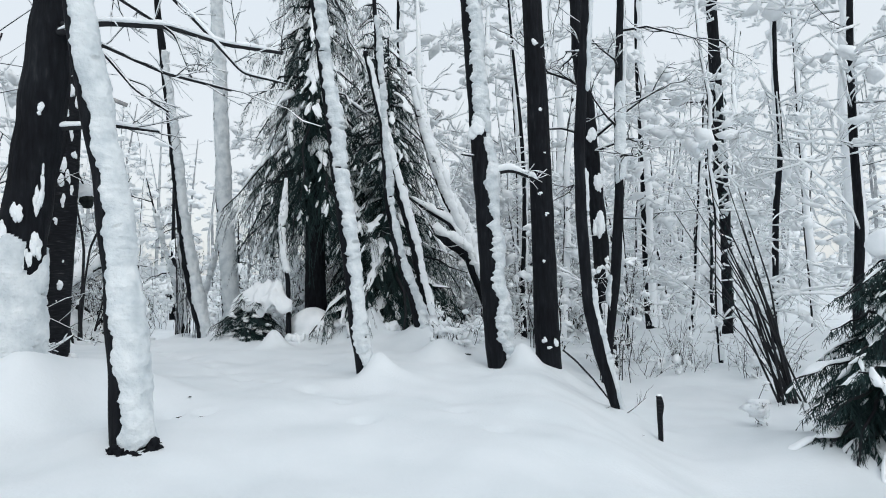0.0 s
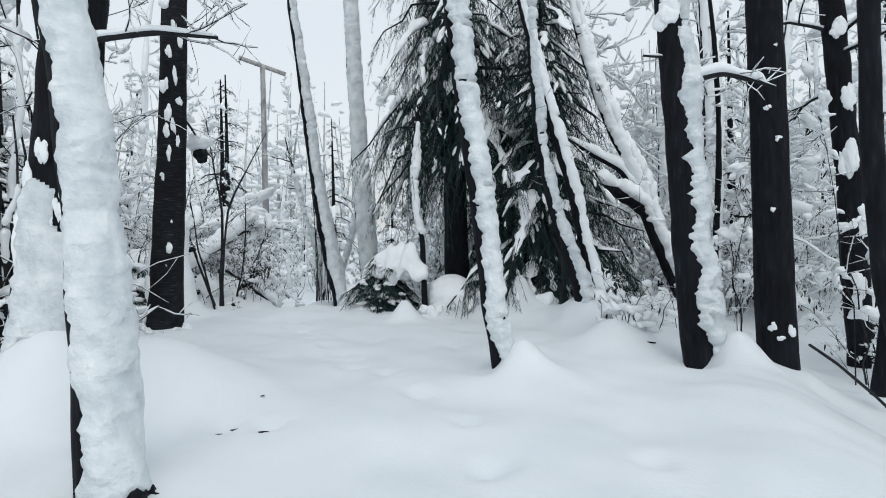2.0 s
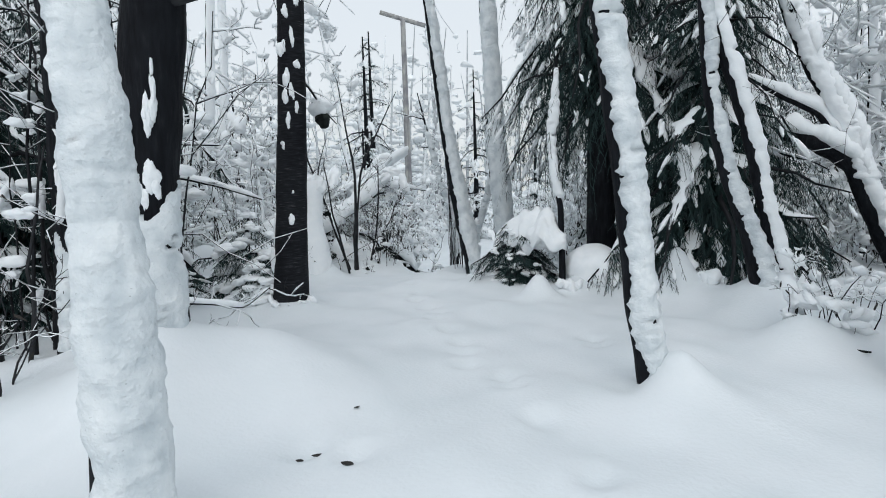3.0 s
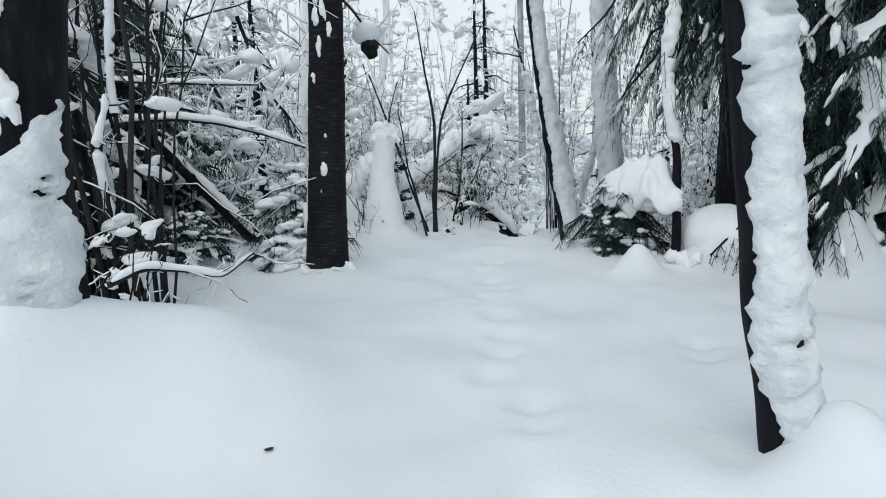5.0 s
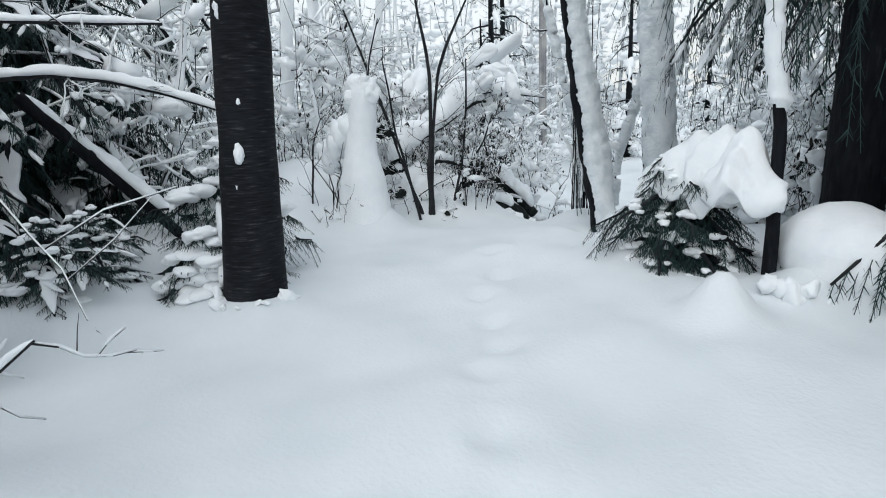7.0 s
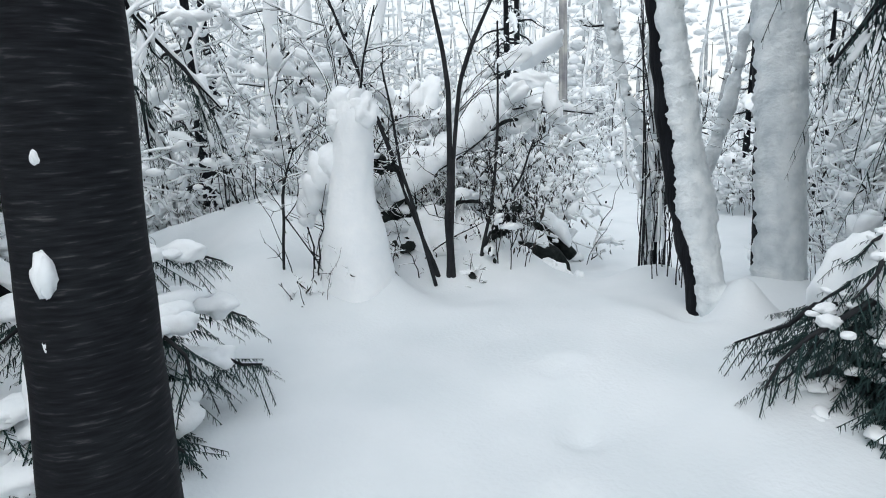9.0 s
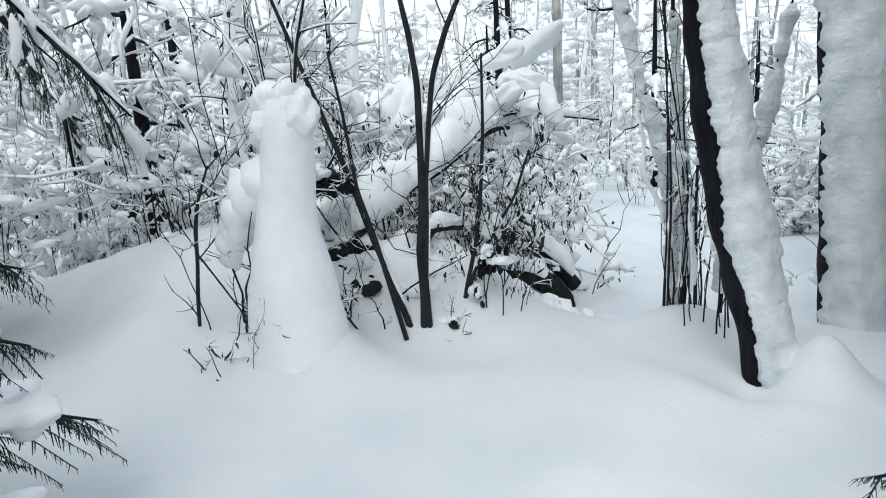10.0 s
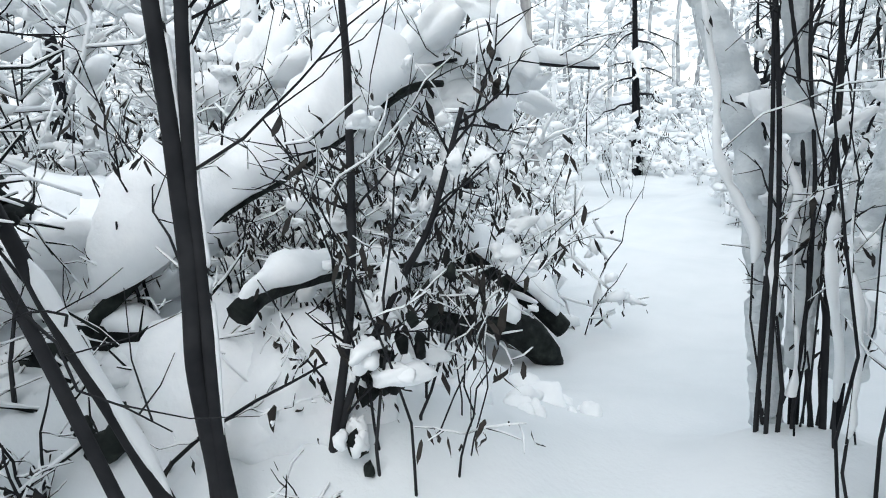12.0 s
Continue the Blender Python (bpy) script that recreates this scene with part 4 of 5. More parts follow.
ridge(g, np.array([(-8.58, 14.92, -0.4), (-8.68, 14.82, -0.2), (-8.79, 14.71, -0.05), (-9.0, 14.5, 0.23), (-9.12, 14.38, 0.36), (-9.5, 14.1, 0.56)]) - base, np.array([0.16, 0.2, 0.21, 0.18, 0.15, 0.12]), 0.22, 13, 14, 0.2)
part("snow_roll", g, SNOW, log)
g = Geo()
ridge(g, np.array([(-8.62, 14.42, -0.3), (-8.8, 14.25, -0.16), (-9.0, 14.05, -0.12), (-9.3, 13.8, 0.0)]) - base, np.array([0.12, 0.18, 0.2, 0.18]), 0.19, 13, 15, 0.25)
part("snow_roll", g, SNOW, log)


rotten = thing("rotten_log", "dark rotten log lying in a hollow under snow", "log", at=(-8.37, 11.13, 0.68))
branch(rotten, [(-8.76, 10.75, 0.52, 0.06), (-8.55, 10.95, 0.58, 0.085), (-8.37, 11.13, 0.68, 0.1), (-8.23, 11.27, 0.71, 0.095), (-8.11, 11.39, 0.66, 0.06)], 118, 0.7, ROT, 7, 0.5, 0.9, 14)


def root_mass(x, y, z, size, seed, label):
    """Dark upturned roots and bark with snow on top."""
    rng = np.random.default_rng(seed)
    ob = thing("root_mass", label, "roots", at=(x, y, z))
    g = Geo()
    for k in range(16):
        blob(g, rng.normal(0, size * 0.5, 3) * np.array([1, 1, 0.6]), size * rng.uniform(0.15, 0.45) * np.array([1, 1, 0.8]), seed + k, 3, 0.7)
    tagged(part("core", g, ROT, ob), kind="stuff")
    g, w = Geo(), Geo()
    for k in range(16):
        grow(g, w, rng.normal(0, size * 0.3, 3), rng.normal(0, 1, 3) * np.array([1, 1, 0.7]), size * rng.uniform(1.4, 3.4), size * rng.uniform(0.04, 0.1), 1, rng, 0.5, 0.0, 3, 0.4)
    tagged(part("root_tangle", g, ROT, ob), kind="stuff")
    tagged(part("root_snow", w, SNOW, ob), kind="stuff")
    g = Geo()
    for k in range(4):
        blob(g, rng.normal(0, size * 0.45, 3) * np.array([1, 1, 0.2]) + np.array([0, 0, size * 0.75]), size * rng.uniform(0.35, 0.7) * np.array([1, 1, 0.6]), int(rng.integers(1e6)), 3, 0.25)
    part("snow_cap", g, SNOW, ob)
    return ob


root_mass(-8.18, 11.15, 0.42, 0.21, 121, "dark upturned roots with snow on top")
root_mass(-7.82, 11.13, 0.08, 0.12, 123, "dark root end showing through the snow")
root_mass(-7.36, 11.42, 0.1, 0.1, 124, "small dark stub with snow between twigs")
root_mass(-8.8, 11.3, 0.55, 0.25, 125, "dark hollow of rotten wood under snow")
root_mass(-7.98, 10.8, 1.28, 0.16, 127, "dark tangle of broken twigs under snow")
root_mass(-8.55, 10.95, 0.55, 0.12, 128, "dark hollow of rotten wood under snow")
root_mass(-8.0, 11.5, 0.55, 0.16, 129, "dark rotten stub beside an arching bough")


def shoot_clump(name, label, x, y, count, spread, tall, seed, lean=0.12, snow=0.35, leafy=30, thick=0.009, kids=2, fat=0, column=0, category="shrub", splay=0.25, clumps=0, group=""):
    """Many upright thin shoots with side twigs, withered leaves, snow sleeves and clumps."""
    rng = np.random.default_rng(seed)
    ob = thing(name, label, category, group, at=(x, y, on_snow(x, y) if abs(x) + abs(y) > 0 else 0))
    z0 = ob.location[2]
    twig, white, leaf, balls = Geo(), Geo(), Geo(), Geo()
    spots = []
    for k in range(count):
        a, d = rng.uniform(0, 6.28), spread * math.sqrt(rng.random())
        px, py = math.cos(a) * d, math.sin(a) * d
        pz = on_snow(x + px, y + py) - z0 - 0.12 if abs(x) + abs(y) > 0 else -0.25
        h = tall * rng.uniform(0.45, 1.1)
        n = 8
        t = np.linspace(0, 1, n)
        bend = rng.normal(0, lean, 2) + np.array([px, py]) / max(spread, 0.1) * splay
        pts = np.stack([px + bend[0] * h * t ** 1.5, py + bend[1] * h * t ** 1.5, pz + h * t * (1 - 0.1 * t)], 1) + np.r_[np.zeros((1, 3)), rng.normal(0, 0.012 * h, (n - 1, 3))]
        r = np.linspace(1, 0.35, n) * thick * rng.uniform(0.6, 1.6) * (1.4 if k < fat else 1)
        tube(twig, pts, r, 3 if group else 6)
        spots += list(pts[3:])
        for j in range(kids):
            c = pts[rng.integers(2, n - 1)]
            nd = np.array([rng.normal(0, 0.7), rng.normal(0, 0.7), rng.uniform(-0.1, 0.9)])
            e = grow(twig, white, c, nd, h * rng.uniform(0.12, 0.4), thick * 0.45, 1, rng, snow, 0.0, 2, 0.25)
            spots += list(e[1:])
        if k < column:
            q = rng.uniform(0.15, 0.4)
            side_snow(white, pts, r, rng.uniform(-60, 20), 115, rng.uniform(0.02, 0.06) * (1 if group else 0.55), int(rng.integers(1e6)), 0.12 if group else 0.04, 7 if group else 13, pz + h * q, pz + h * rng.uniform(0.55, 0.95))
    spots = np.array(spots)
    pick = lambda n: spots[rng.integers(0, len(spots), n)] + rng.normal(0, 0.03, (n, 3))
    if leafy:
        leaves(leaf, pick(int(leafy * (4 if group else 3))), 0.06 if group else 0.052, rng)
    for c in pick(int(clumps * (1.7 if group else 1.4))):
        s = rng.uniform(0.02, 0.06) * (tall / 1.8) ** 0.5 if not group else rng.uniform(0.015, 0.06) * rng.choice([1.0, 1.0, 2.0])
        for e in range(2):
            clot(balls, c + rng.normal(0, s * 0.6, 3), s * rng.uniform(0.5, 1.1), rng.normal(0, 1, 3), int(rng.integers(1e6)), 1 if group else 3)
    part("stem_tangle", twig, TWIG, ob)
    if white.n:
        part("twig_snow", white, SNOW, ob)
    if leaf.n:
        part("withered_foliage", leaf, LEAF, ob, smooth=False)
    if balls.n:
        part("snow_clumps", balls, SNOW, ob)
    for o in ob.children:
        tagged(o, kind="stuff")
    return ob


# along the path
shoot_clump("reed_clump", "upright bare shoots with sleeves of snow", -6.2, 13.2, 12, 0.25, 2.6, 131, 0.03, 0.3, 40, 0.005, 1, 3, 6, splay=0.05, clumps=5)
shoot_clump("reed_clump", "tall dark shoots rising from drifted snow", -5.9, 12.75, 7, 0.2, 2.8, 132, 0.03, 0.3, 14, 0.005, 1, 3, 3, splay=0.05, clumps=3)
stem_tree("snowy_sapling", "slim sapling thickly sleeved in snow", [(-6.42, 13.28, -0.25, 0.05), (-6.44, 13.3, 0.3, 0.048), (-6.48, 13.33, 0.8, 0.046), (-6.53, 13.34, 1.2, 0.045), (-6.63, 13.32, 1.6, 0.043), (-6.78, 13.3, 2.0, 0.04)], 3.8, 134, core=0.75, snow=[(-40, 140, 0.05, -0.2, 3.2)], rag=0.55, crown=4, crown_from=1.0, limb=0.5)
stem_tree("snowy_sapling", "slim sapling thickly sleeved in snow", [(-6.29, 13.2, -0.04, 0.03), (-6.29, 13.2, 0.45, 0.03), (-6.29, 13.2, 0.8, 0.03), (-6.3, 13.19, 1.14, 0.03), (-6.33, 13.16, 1.55, 0.028), (-6.35, 13.14, 1.85, 0.026)], 3.4, 135, core=0.75, snow=[(-40, 135, 0.04, 0.3, 2.6)], rag=0.55)
stem_tree("snowy_sapling", "leaning sapling under a thick sleeve of snow", [(-6.23, 13.88, 0.0, 0.04), (-6.21, 13.89, 0.4, 0.04), (-6.18, 13.92, 0.7, 0.04), (-6.14, 13.96, 0.94, 0.038), (-6.06, 14.04, 1.3, 0.035), (-5.99, 14.11, 1.63, 0.03)], 3.0, 136, core=0.5, snow=[(-60, 150, 0.07, 0.0, 2.6)], rag=0.6)
stems("reed_clump", "close dark upright stems with a little snow", [
    [(-6.4, 13.05, -0.21, 0.0086), (-6.39, 13.04, 0.16, 0.0086), (-6.36, 13.02, 0.65, 0.0086), (-6.36, 13.02, 1.25, 0.0079), (-6.37, 13.02, 1.76, 0.0072), (-6.4, 13.0, 2.7, 0.0043)],
    [(-6.35, 13.02, -0.16, 0.0101), (-6.34, 13.02, 0.45, 0.0094), (-6.33, 13.03, 0.92, 0.0094), (-6.34, 13.02, 1.35, 0.0086), (-6.36, 13.0, 1.76, 0.0079), (-6.4, 12.95, 2.9, 0.0043)],
    [(-6.2, 13.2, -0.16, 0.0101), (-6.25, 13.17, 0.39, 0.0094), (-6.28, 13.14, 1.13, 0.0086), (-6.31, 13.11, 1.55, 0.0079), (-6.34, 13.08, 1.79, 0.0072), (-6.45, 13.0, 2.6, 0.0043)],
    [(-6.18, 13.2, -0.16, 0.0144), (-6.19, 13.2, 0.43, 0.0137), (-6.2, 13.2, 1.02, 0.0130), (-6.19, 13.21, 1.44, 0.0115), (-6.2, 13.2, 1.74, 0.0101), (-6.2, 13.2, 2.9, 0.0050)],
    [(-6.28, 13.1, -0.26, 0.0079), (-6.27, 13.1, 0.19, 0.0079), (-6.24, 13.13, 0.68, 0.0079), (-6.24, 13.13, 1.13, 0.0072), (-6.27, 13.1, 1.55, 0.0065), (-6.28, 13.09, 2.6, 0.0036)]], 171, "shrub", 0, 5, 0.35)
clotted = stems("clotted_sapling", "thin leaning stems with frozen clots and dead leaves", [
    [(-7.47, 11.58, -0.05, 0.018), (-7.4, 11.65, 0.28, 0.016), (-7.34, 11.71, 0.52, 0.015), (-7.28, 11.77, 0.68, 0.014), (-7.2, 11.85, 0.88, 0.013), (-7.1, 11.94, 1.08, 0.011), (-7.01, 12.04, 1.46, 0.008)],
    [(-7.46, 11.59, -0.05, 0.02), (-7.37, 11.68, 0.5, 0.018), (-7.32, 11.73, 0.79, 0.016), (-7.29, 11.76, 1.11, 0.015), (-7.26, 11.79, 1.61, 0.013), (-7.25, 11.8, 2.2, 0.008)]], 175, "sapling", 0, 9, 0.4)
g, q, w = Geo(), Geo(), Geo()
rg = np.random.default_rng(23)
for k in range(60):
    t = rg.random()
    p = np.array([np.interp(t, [0, 0.4, 1], a) for a in ((0, 0.2, 0.42), (0, 0.2, 0.42), (0.1, 0.75, 1.4))]) + rg.normal(0, 0.05, 3)
    if k < 22:
        blob(q, p * np.array([1, 1, 0.75]), np.array([1, 1, 1.5]) * rg.uniform(0.012, 0.03), 400 + k, 2, 0.7)
    elif k < 36:
        blob(w, p + np.array([0.02, -0.02, 0.02]), np.array([1, 1, 1.5]) * rg.uniform(0.015, 0.035), 400 + k, 3, 0.5)
leaves(g, [np.array([np.interp(t, [0, 1], [0.05, 0.5]), np.interp(t, [0, 1], [0.05, 0.5]), 0.15 + t * 1.4]) + rg.normal(0, 0.07, 3) for t in rg.random(170)], 0.036, rg)
tagged(part("withered_foliage", g, LEAF, clotted, "dark withered leaves", smooth=False), kind="stuff")
tagged(part("bark_crust", q, ROT, clotted), kind="stuff")
tagged(part("snow_crust", w, SNOW, clotted), kind="stuff")
stems("crooked_stake", "thin crooked dead stem standing in smooth snow", [
    [(-8.02, 9.72, 0.1, 0.012), (-8.01, 9.73, 0.4, 0.012), (-8.0, 9.75, 0.68, 0.013), (-7.98, 9.77, 0.88, 0.012), (-8.0, 9.79, 1.1, 0.014), (-7.95, 9.82, 1.3, 0.01), (-7.88, 9.88, 1.5, 0.006)],
    [(-7.99, 9.77, 0.95, 0.007), (-7.86, 9.9, 0.65, 0.006), (-7.75, 10.0, 0.4, 0.005)]], 178, "branch", 0, 7, 0.45)
shoot_clump("thicket", "tangle of thin shoots with snow and dead leaves", -7.35, 11.9, 13, 0.35, 1.5, 136, 0.2, 0.3, 110, 0.004, 3, 2, 0, splay=0.3, clumps=8)
shoot_clump("thicket", "tangle of thin shoots with snow and dead leaves", -8.05, 12.5, 12, 0.4, 1.8, 137, 0.2, 0.4, 170, 0.0045, 3, 2, 0, splay=0.3, clumps=44)
shoot_clump("thicket", "dense leafy tangle hung with snow clumps", -8.8, 13.3, 30, 0.6, 2.0, 138, 0.16, 1.1, 170, 0.005, 3, 2, 0, splay=0.25, clumps=34)
shoot_clump("thicket", "dense leafy tangle hung with snow clumps", -9.1, 12.7, 30, 0.7, 2.3, 139, 0.16, 1.1, 170, 0.005, 3, 2, 0, splay=0.25, clumps=40)
shoot_clump("thicket", "dark leafy tangle behind a snow bank", -9.9, 12.1, 22, 0.7, 2.4, 146, 0.14, 0.7, 260, 0.006, 3, 4, 0, splay=0.2, clumps=24)
shoot_clump("thicket", "dark leafy tangle behind a snow bank", -10.1, 13.4, 20, 0.7, 2.8, 147, 0.14, 0.7, 240, 0.007, 3, 4, 0, splay=0.2, clumps=24)
shoot_clump("dry_stems", "a few thin dry stems beside a snowy stump", -7.65, 9.85, 6, 0.2, 0.7, 141, 0.2, 0.2, 8, 0.004, 2, splay=0.3)
shoot_clump("dry_stems", "thin crooked stems rising from smooth snow", -7.93, 9.98, 3, 0.25, 1.2, 142, 0.14, 0.3, 4, 0.006, 2, splay=0.2, clumps=2)
shoot_clump("dry_stems", "thin crooked stems rising from smooth snow", -10.2, 10.2, 9, 0.7, 1.6, 143, 0.2, 0.9, 30, 0.006, 3, splay=0.2, clumps=14)
for k, (x, y, z, wide, high, label) in enumerate(((-8.35, 13.6, 1.85, 0.55, 0.5, "great rounded heap of snow over bent boughs"), (-8.75, 12.95, 1.75, 0.34, 0.3, "rounded heap of snow over bent boughs"), (-9.7, 12.9, 1.9, 0.36, 0.3, "rounded heap of snow over bent boughs"), (-8.75, 11.35, 0.98, 0.42, 0.26, "smooth bank of snow over fallen wood"), (-9.1, 11.1, 0.85, 0.5, 0.35, "smooth bank of snow over fallen wood"), (-8.0, 11.6, 0.4, 0.36, 0.32, "smooth bank of snow over fallen wood"), (-7.7, 11.8, 0.3, 0.32, 0.3, "smooth bank of snow over fallen wood"))):
    pile = thing("snow_heap", label, "snow", at=(x, y, z))
    rg = np.random.default_rng(90 + k)
    g = Geo()
    v, f = ICO[4]
    p = v * np.array([wide, wide, high])
    p = p * (1 + 0.4 * lump(v, 2.2, 900 + k) + 0.3 * lump(v, 4.5, 910 + k) + 0.14 * lump(v, 10, 920 + k) + 0.05 * lump(v, 22, 930 + k))[:, None]
    p[:, 2] = np.where(v[:, 2] < 0, p[:, 2] * 0.7, p[:, 2])
    if k > 2:
        g.add(p, f)
    else:
        for e in range(26):
            clot(g, rg.normal(0, 1, 3) * np.array([wide, wide, high]) * 0.55, rg.uniform(0.06, 0.2), rg.normal(0, 1, 3), int(rg.integers(1e6)), 3)
    tagged(part("snow_mass", g, SNOW, pile), kind="stuff")

rg = np.random.default_rng(19)
for k in range(26):
    x, y = rg.uniform(-8.9, -7.3), rg.uniform(11.45, 13.4)
    if abs((x + 5.75) * 0.68 + (y - 10.6) * 0.73) > 9 or x > -6.4 - (y - 10.6) * 0.35:
        continue
    lumpy = thing("snow_lump", "small rounded lump of snow over a buried stub", "snow", "lumps in the thicket", at=(x, y, on_snow(x, y)))
    g = Geo()
    r = rg.uniform(0.05, 0.13)
    lumpy.location[2] -= r * 0.5
    for e in range(3):
        blob(g, rg.normal(0, r * 0.4, 3) * np.array([1, 1, 0.5]), np.array([1, 1, rg.uniform(0.8, 1.5)]) * r * rg.uniform(0.6, 1), int(rg.integers(1e6)), 3, 0.35)
    part("snow_mass", g, SNOW, lumpy)

shoot_clump("dry_stems", "broken bare twigs sticking out of a snowy hollow", -7.85, 10.85, 9, 0.3, 0.9, 144, 0.45, 0.3, 10, 0.007, 4, splay=0.4, clumps=3)
shoot_clump("dry_stems", "broken bare twigs sticking out of a snowy hollow", -8.4, 11.2, 12, 0.4, 1.3, 145, 0.4, 0.5, 30, 0.007, 4, splay=0.4, clumps=6)

# left of the clearing
lean_log = thing("leaning_log", "fallen leaning log with a strip of snow", "log", at=(-7.86, 8.0, 0.4))
branch(lean_log, [(-7.85, 8.12, 0.3, 0.08), (-7.86, 8.0, 0.47, 0.08), (-7.88, 7.76, 0.76, 0.078), (-7.91, 7.52, 1.05, 0.074), (-7.94, 7.28, 1.34, 0.068), (-7.98, 6.9, 1.78, 0.06)], 151, 0.9, BARK, 0, 0.3, 1.05, 14)
over = thing("hanging_bough", "long thin bough bent under a line of snow", "branch", at=(-8.12, 6.45, 1.9))
branch(over, [(-8.12, 6.45, 1.89, 0.03), (-7.83, 6.75, 1.92, 0.03), (-7.49, 7.1, 1.93, 0.028), (-7.15, 7.46, 1.86, 0.024), (-6.85, 7.78, 1.74, 0.018), (-6.46, 8.19, 1.54, 0.009)], 152, 1.5, TWIG, 4, 0.5, 1.9)
branch(over, [(-8.12, 6.45, 2.4, 0.022), (-7.42, 7.18, 2.34, 0.02), (-7.12, 7.5, 2.31, 0.016), (-6.81, 7.82, 2.29, 0.01)], 153, 1.3, TWIG, 3, 0.5, 1.7)


def needled_limb(label, path, seed, count, reach):
    """A dark hanging conifer limb with needled side sprays and snow on top."""
    ob = thing("hanging_limb", label, "branch", at=path[0][:3])
    rng = np.random.default_rng(seed)
    limb = branch(ob, path, seed, 1.2, BARK, 3, 0.4, 1.3)
    line = np.array([q[:3] for q in path]) - np.array(path[0][:3])
    dark, wood, white = Geo(), Geo(), Geo()
    run = unit(line[-1] - line[0])
    for k in range(count):
        q = rng.uniform(0.15, 0.98) * (len(line) - 1)
        c = np.array([np.interp(q, np.arange(len(line)), line[:, j]) for j in range(3)])
        bough(dark, wood, white, c, run + rng.normal(0, 0.7, 3) * np.array([1, 1, 0.3]), reach * rng.uniform(0.5, 1.1), 0.5, rng, 0.7, 1.3, 1.3, 0.8, 0.8)
    tagged(part("twig_spray", wood, TWIG, limb), kind="stuff")
    tagged(part("foliage", dark, NEEDLE, limb, smooth=False), kind="stuff")
    tagged(part("spray_snow", white, SNOW, limb), kind="stuff")


needled_limb("drooping dark conifer limb with snow along it", [(-11.9, 9.0, 4.1, 0.05), (-12.0, 9.37, 3.39, 0.045), (-12.05, 9.67, 2.86, 0.04), (-12.07, 9.91, 2.2, 0.03), (-12.1, 9.93, 1.41, 0.015)], 711, 9, 0.9)
needled_limb("drooping dark conifer limb with snow along it", [(-9.2, 8.8, 3.7, 0.03), (-9.26, 8.98, 3.29, 0.028), (-9.36, 9.18, 2.76, 0.024), (-9.34, 9.53, 2.34, 0.018), (-9.28, 9.87, 1.9, 0.008)], 712, 8, 0.6)
for k, path in enumerate(([(-4.94, 5.56, 0.5, 0.022), (-4.75, 5.75, 0.62, 0.02), (-4.53, 5.99, 0.58, 0.014), (-4.38, 6.15, 0.52, 0.008), (-4.21, 6.32, 0.7, 0.004)],
                          [(-4.76, 5.33, 0.2, 0.014), (-4.58, 5.52, 0.32, 0.012), (-4.41, 5.7, 0.36, 0.008), (-4.22, 5.9, 0.31, 0.004)])):
    b = thing("low_twig", "low bare twig holding a little snow", "branch", at=path[0][:3])
    branch(b, path, 155 + k, 1.2 if k == 0 else 0.2, TWIG, 5, 0.4, 1.2)
shoot_clump("shoot_clump", "crowded dark shoots with frozen snow between them", -5.55, 5.85, 22, 0.42, 4.6, 161, 0.05, 0.5, 30, 0.02, 2, 8, 6, splay=0.1, clumps=26)
shoot_clump("shoot_clump", "crowded dark shoots with frozen snow between them", -6.3, 5.2, 14, 0.5, 4.2, 162, 0.06, 0.5, 20, 0.017, 2, 6, 4, splay=0.1, clumps=16)
shoot_clump("dry_stems", "low twigs and snow lumps at a tree foot", -5.1, 5.5, 12, 0.45, 0.8, 163, 0.3, 0.6, 10, 0.007, 2, splay=0.4, clumps=14)
shoot_clump("dry_stems", "bare bush beside old trunks", -4.9, 4.2, 12, 0.3, 1.1, 164, 0.2, 0.2, 4, 0.008, 3, splay=0.4)
for x, y, sd in ((-6.5, 6.7, 2), (-6.9, 7.0, 3), (-7.4, 7.2, 5)):
    conifer("young_hemlock", "low snow-buried hemlock sprout", x, y, on_snow(x, y) - 0.05, 0.6, 0.6, 170 + sd, 0.015, 0.05, 14, 0.15, 1.6, 0.6, pad=0.9, leaflet=0.7, cushion=0.35, group="buried sprouts")

# right of the clearing
shoot_clump("leafy_sapling", "sapling still holding dark leaves under snow", 2.75, 9.3, 6, 0.3, 3.2, 167, 0.08, 0.8, 150, 0.008, 4, splay=0.1, clumps=30, category="sapling")
shoot_clump("leafy_sapling", "sapling still holding dark leaves under snow", 1.9, 10.4, 5, 0.4, 3.0, 168, 0.1, 0.8, 110, 0.008, 4, splay=0.15, clumps=26, category="sapling")
bundle = thing("bare_bush", "sheaf of straight bare dark stems", "shrub", at=(4.55, 7.4, -0.35))
rg = np.random.default_rng(31)
for k in range(17):
    tip = np.array([-0.75 + rg.normal(0, 0.33), rg.normal(0, 0.35), rg.uniform(1.5, 2.9)])
    foot = np.array([rg.normal(0, 0.12), rg.normal(0, 0.1), -0.15])
    mid = foot * 0.5 + tip * 0.5 + np.array([0.08, 0, 0.1]) + rg.normal(0, 0.03, 3)
    g = Geo()
    w, r = resample(np.array([foot, foot * 0.8 + mid * 0.2, mid, tip]), [0.018, 0.017, 0.012, 0.005], 0.12)
    tube(g, w, r * rg.uniform(0.6, 1.1), 5)
    part("stem", g, TWIG, bundle)
root = thing("dead_branch", "thick dark dead branch reaching out of snow", "branch", at=(4.3, 6.0, 0.0))
branch(root, [(4.9, 6.1, 0.35, 0.05), (4.5, 6.05, 0.2, 0.045), (4.25, 6.0, 0.12, 0.04), (4.05, 5.95, 0.0, 0.03)], 181, 1.0, BARK, 3, 0.5)
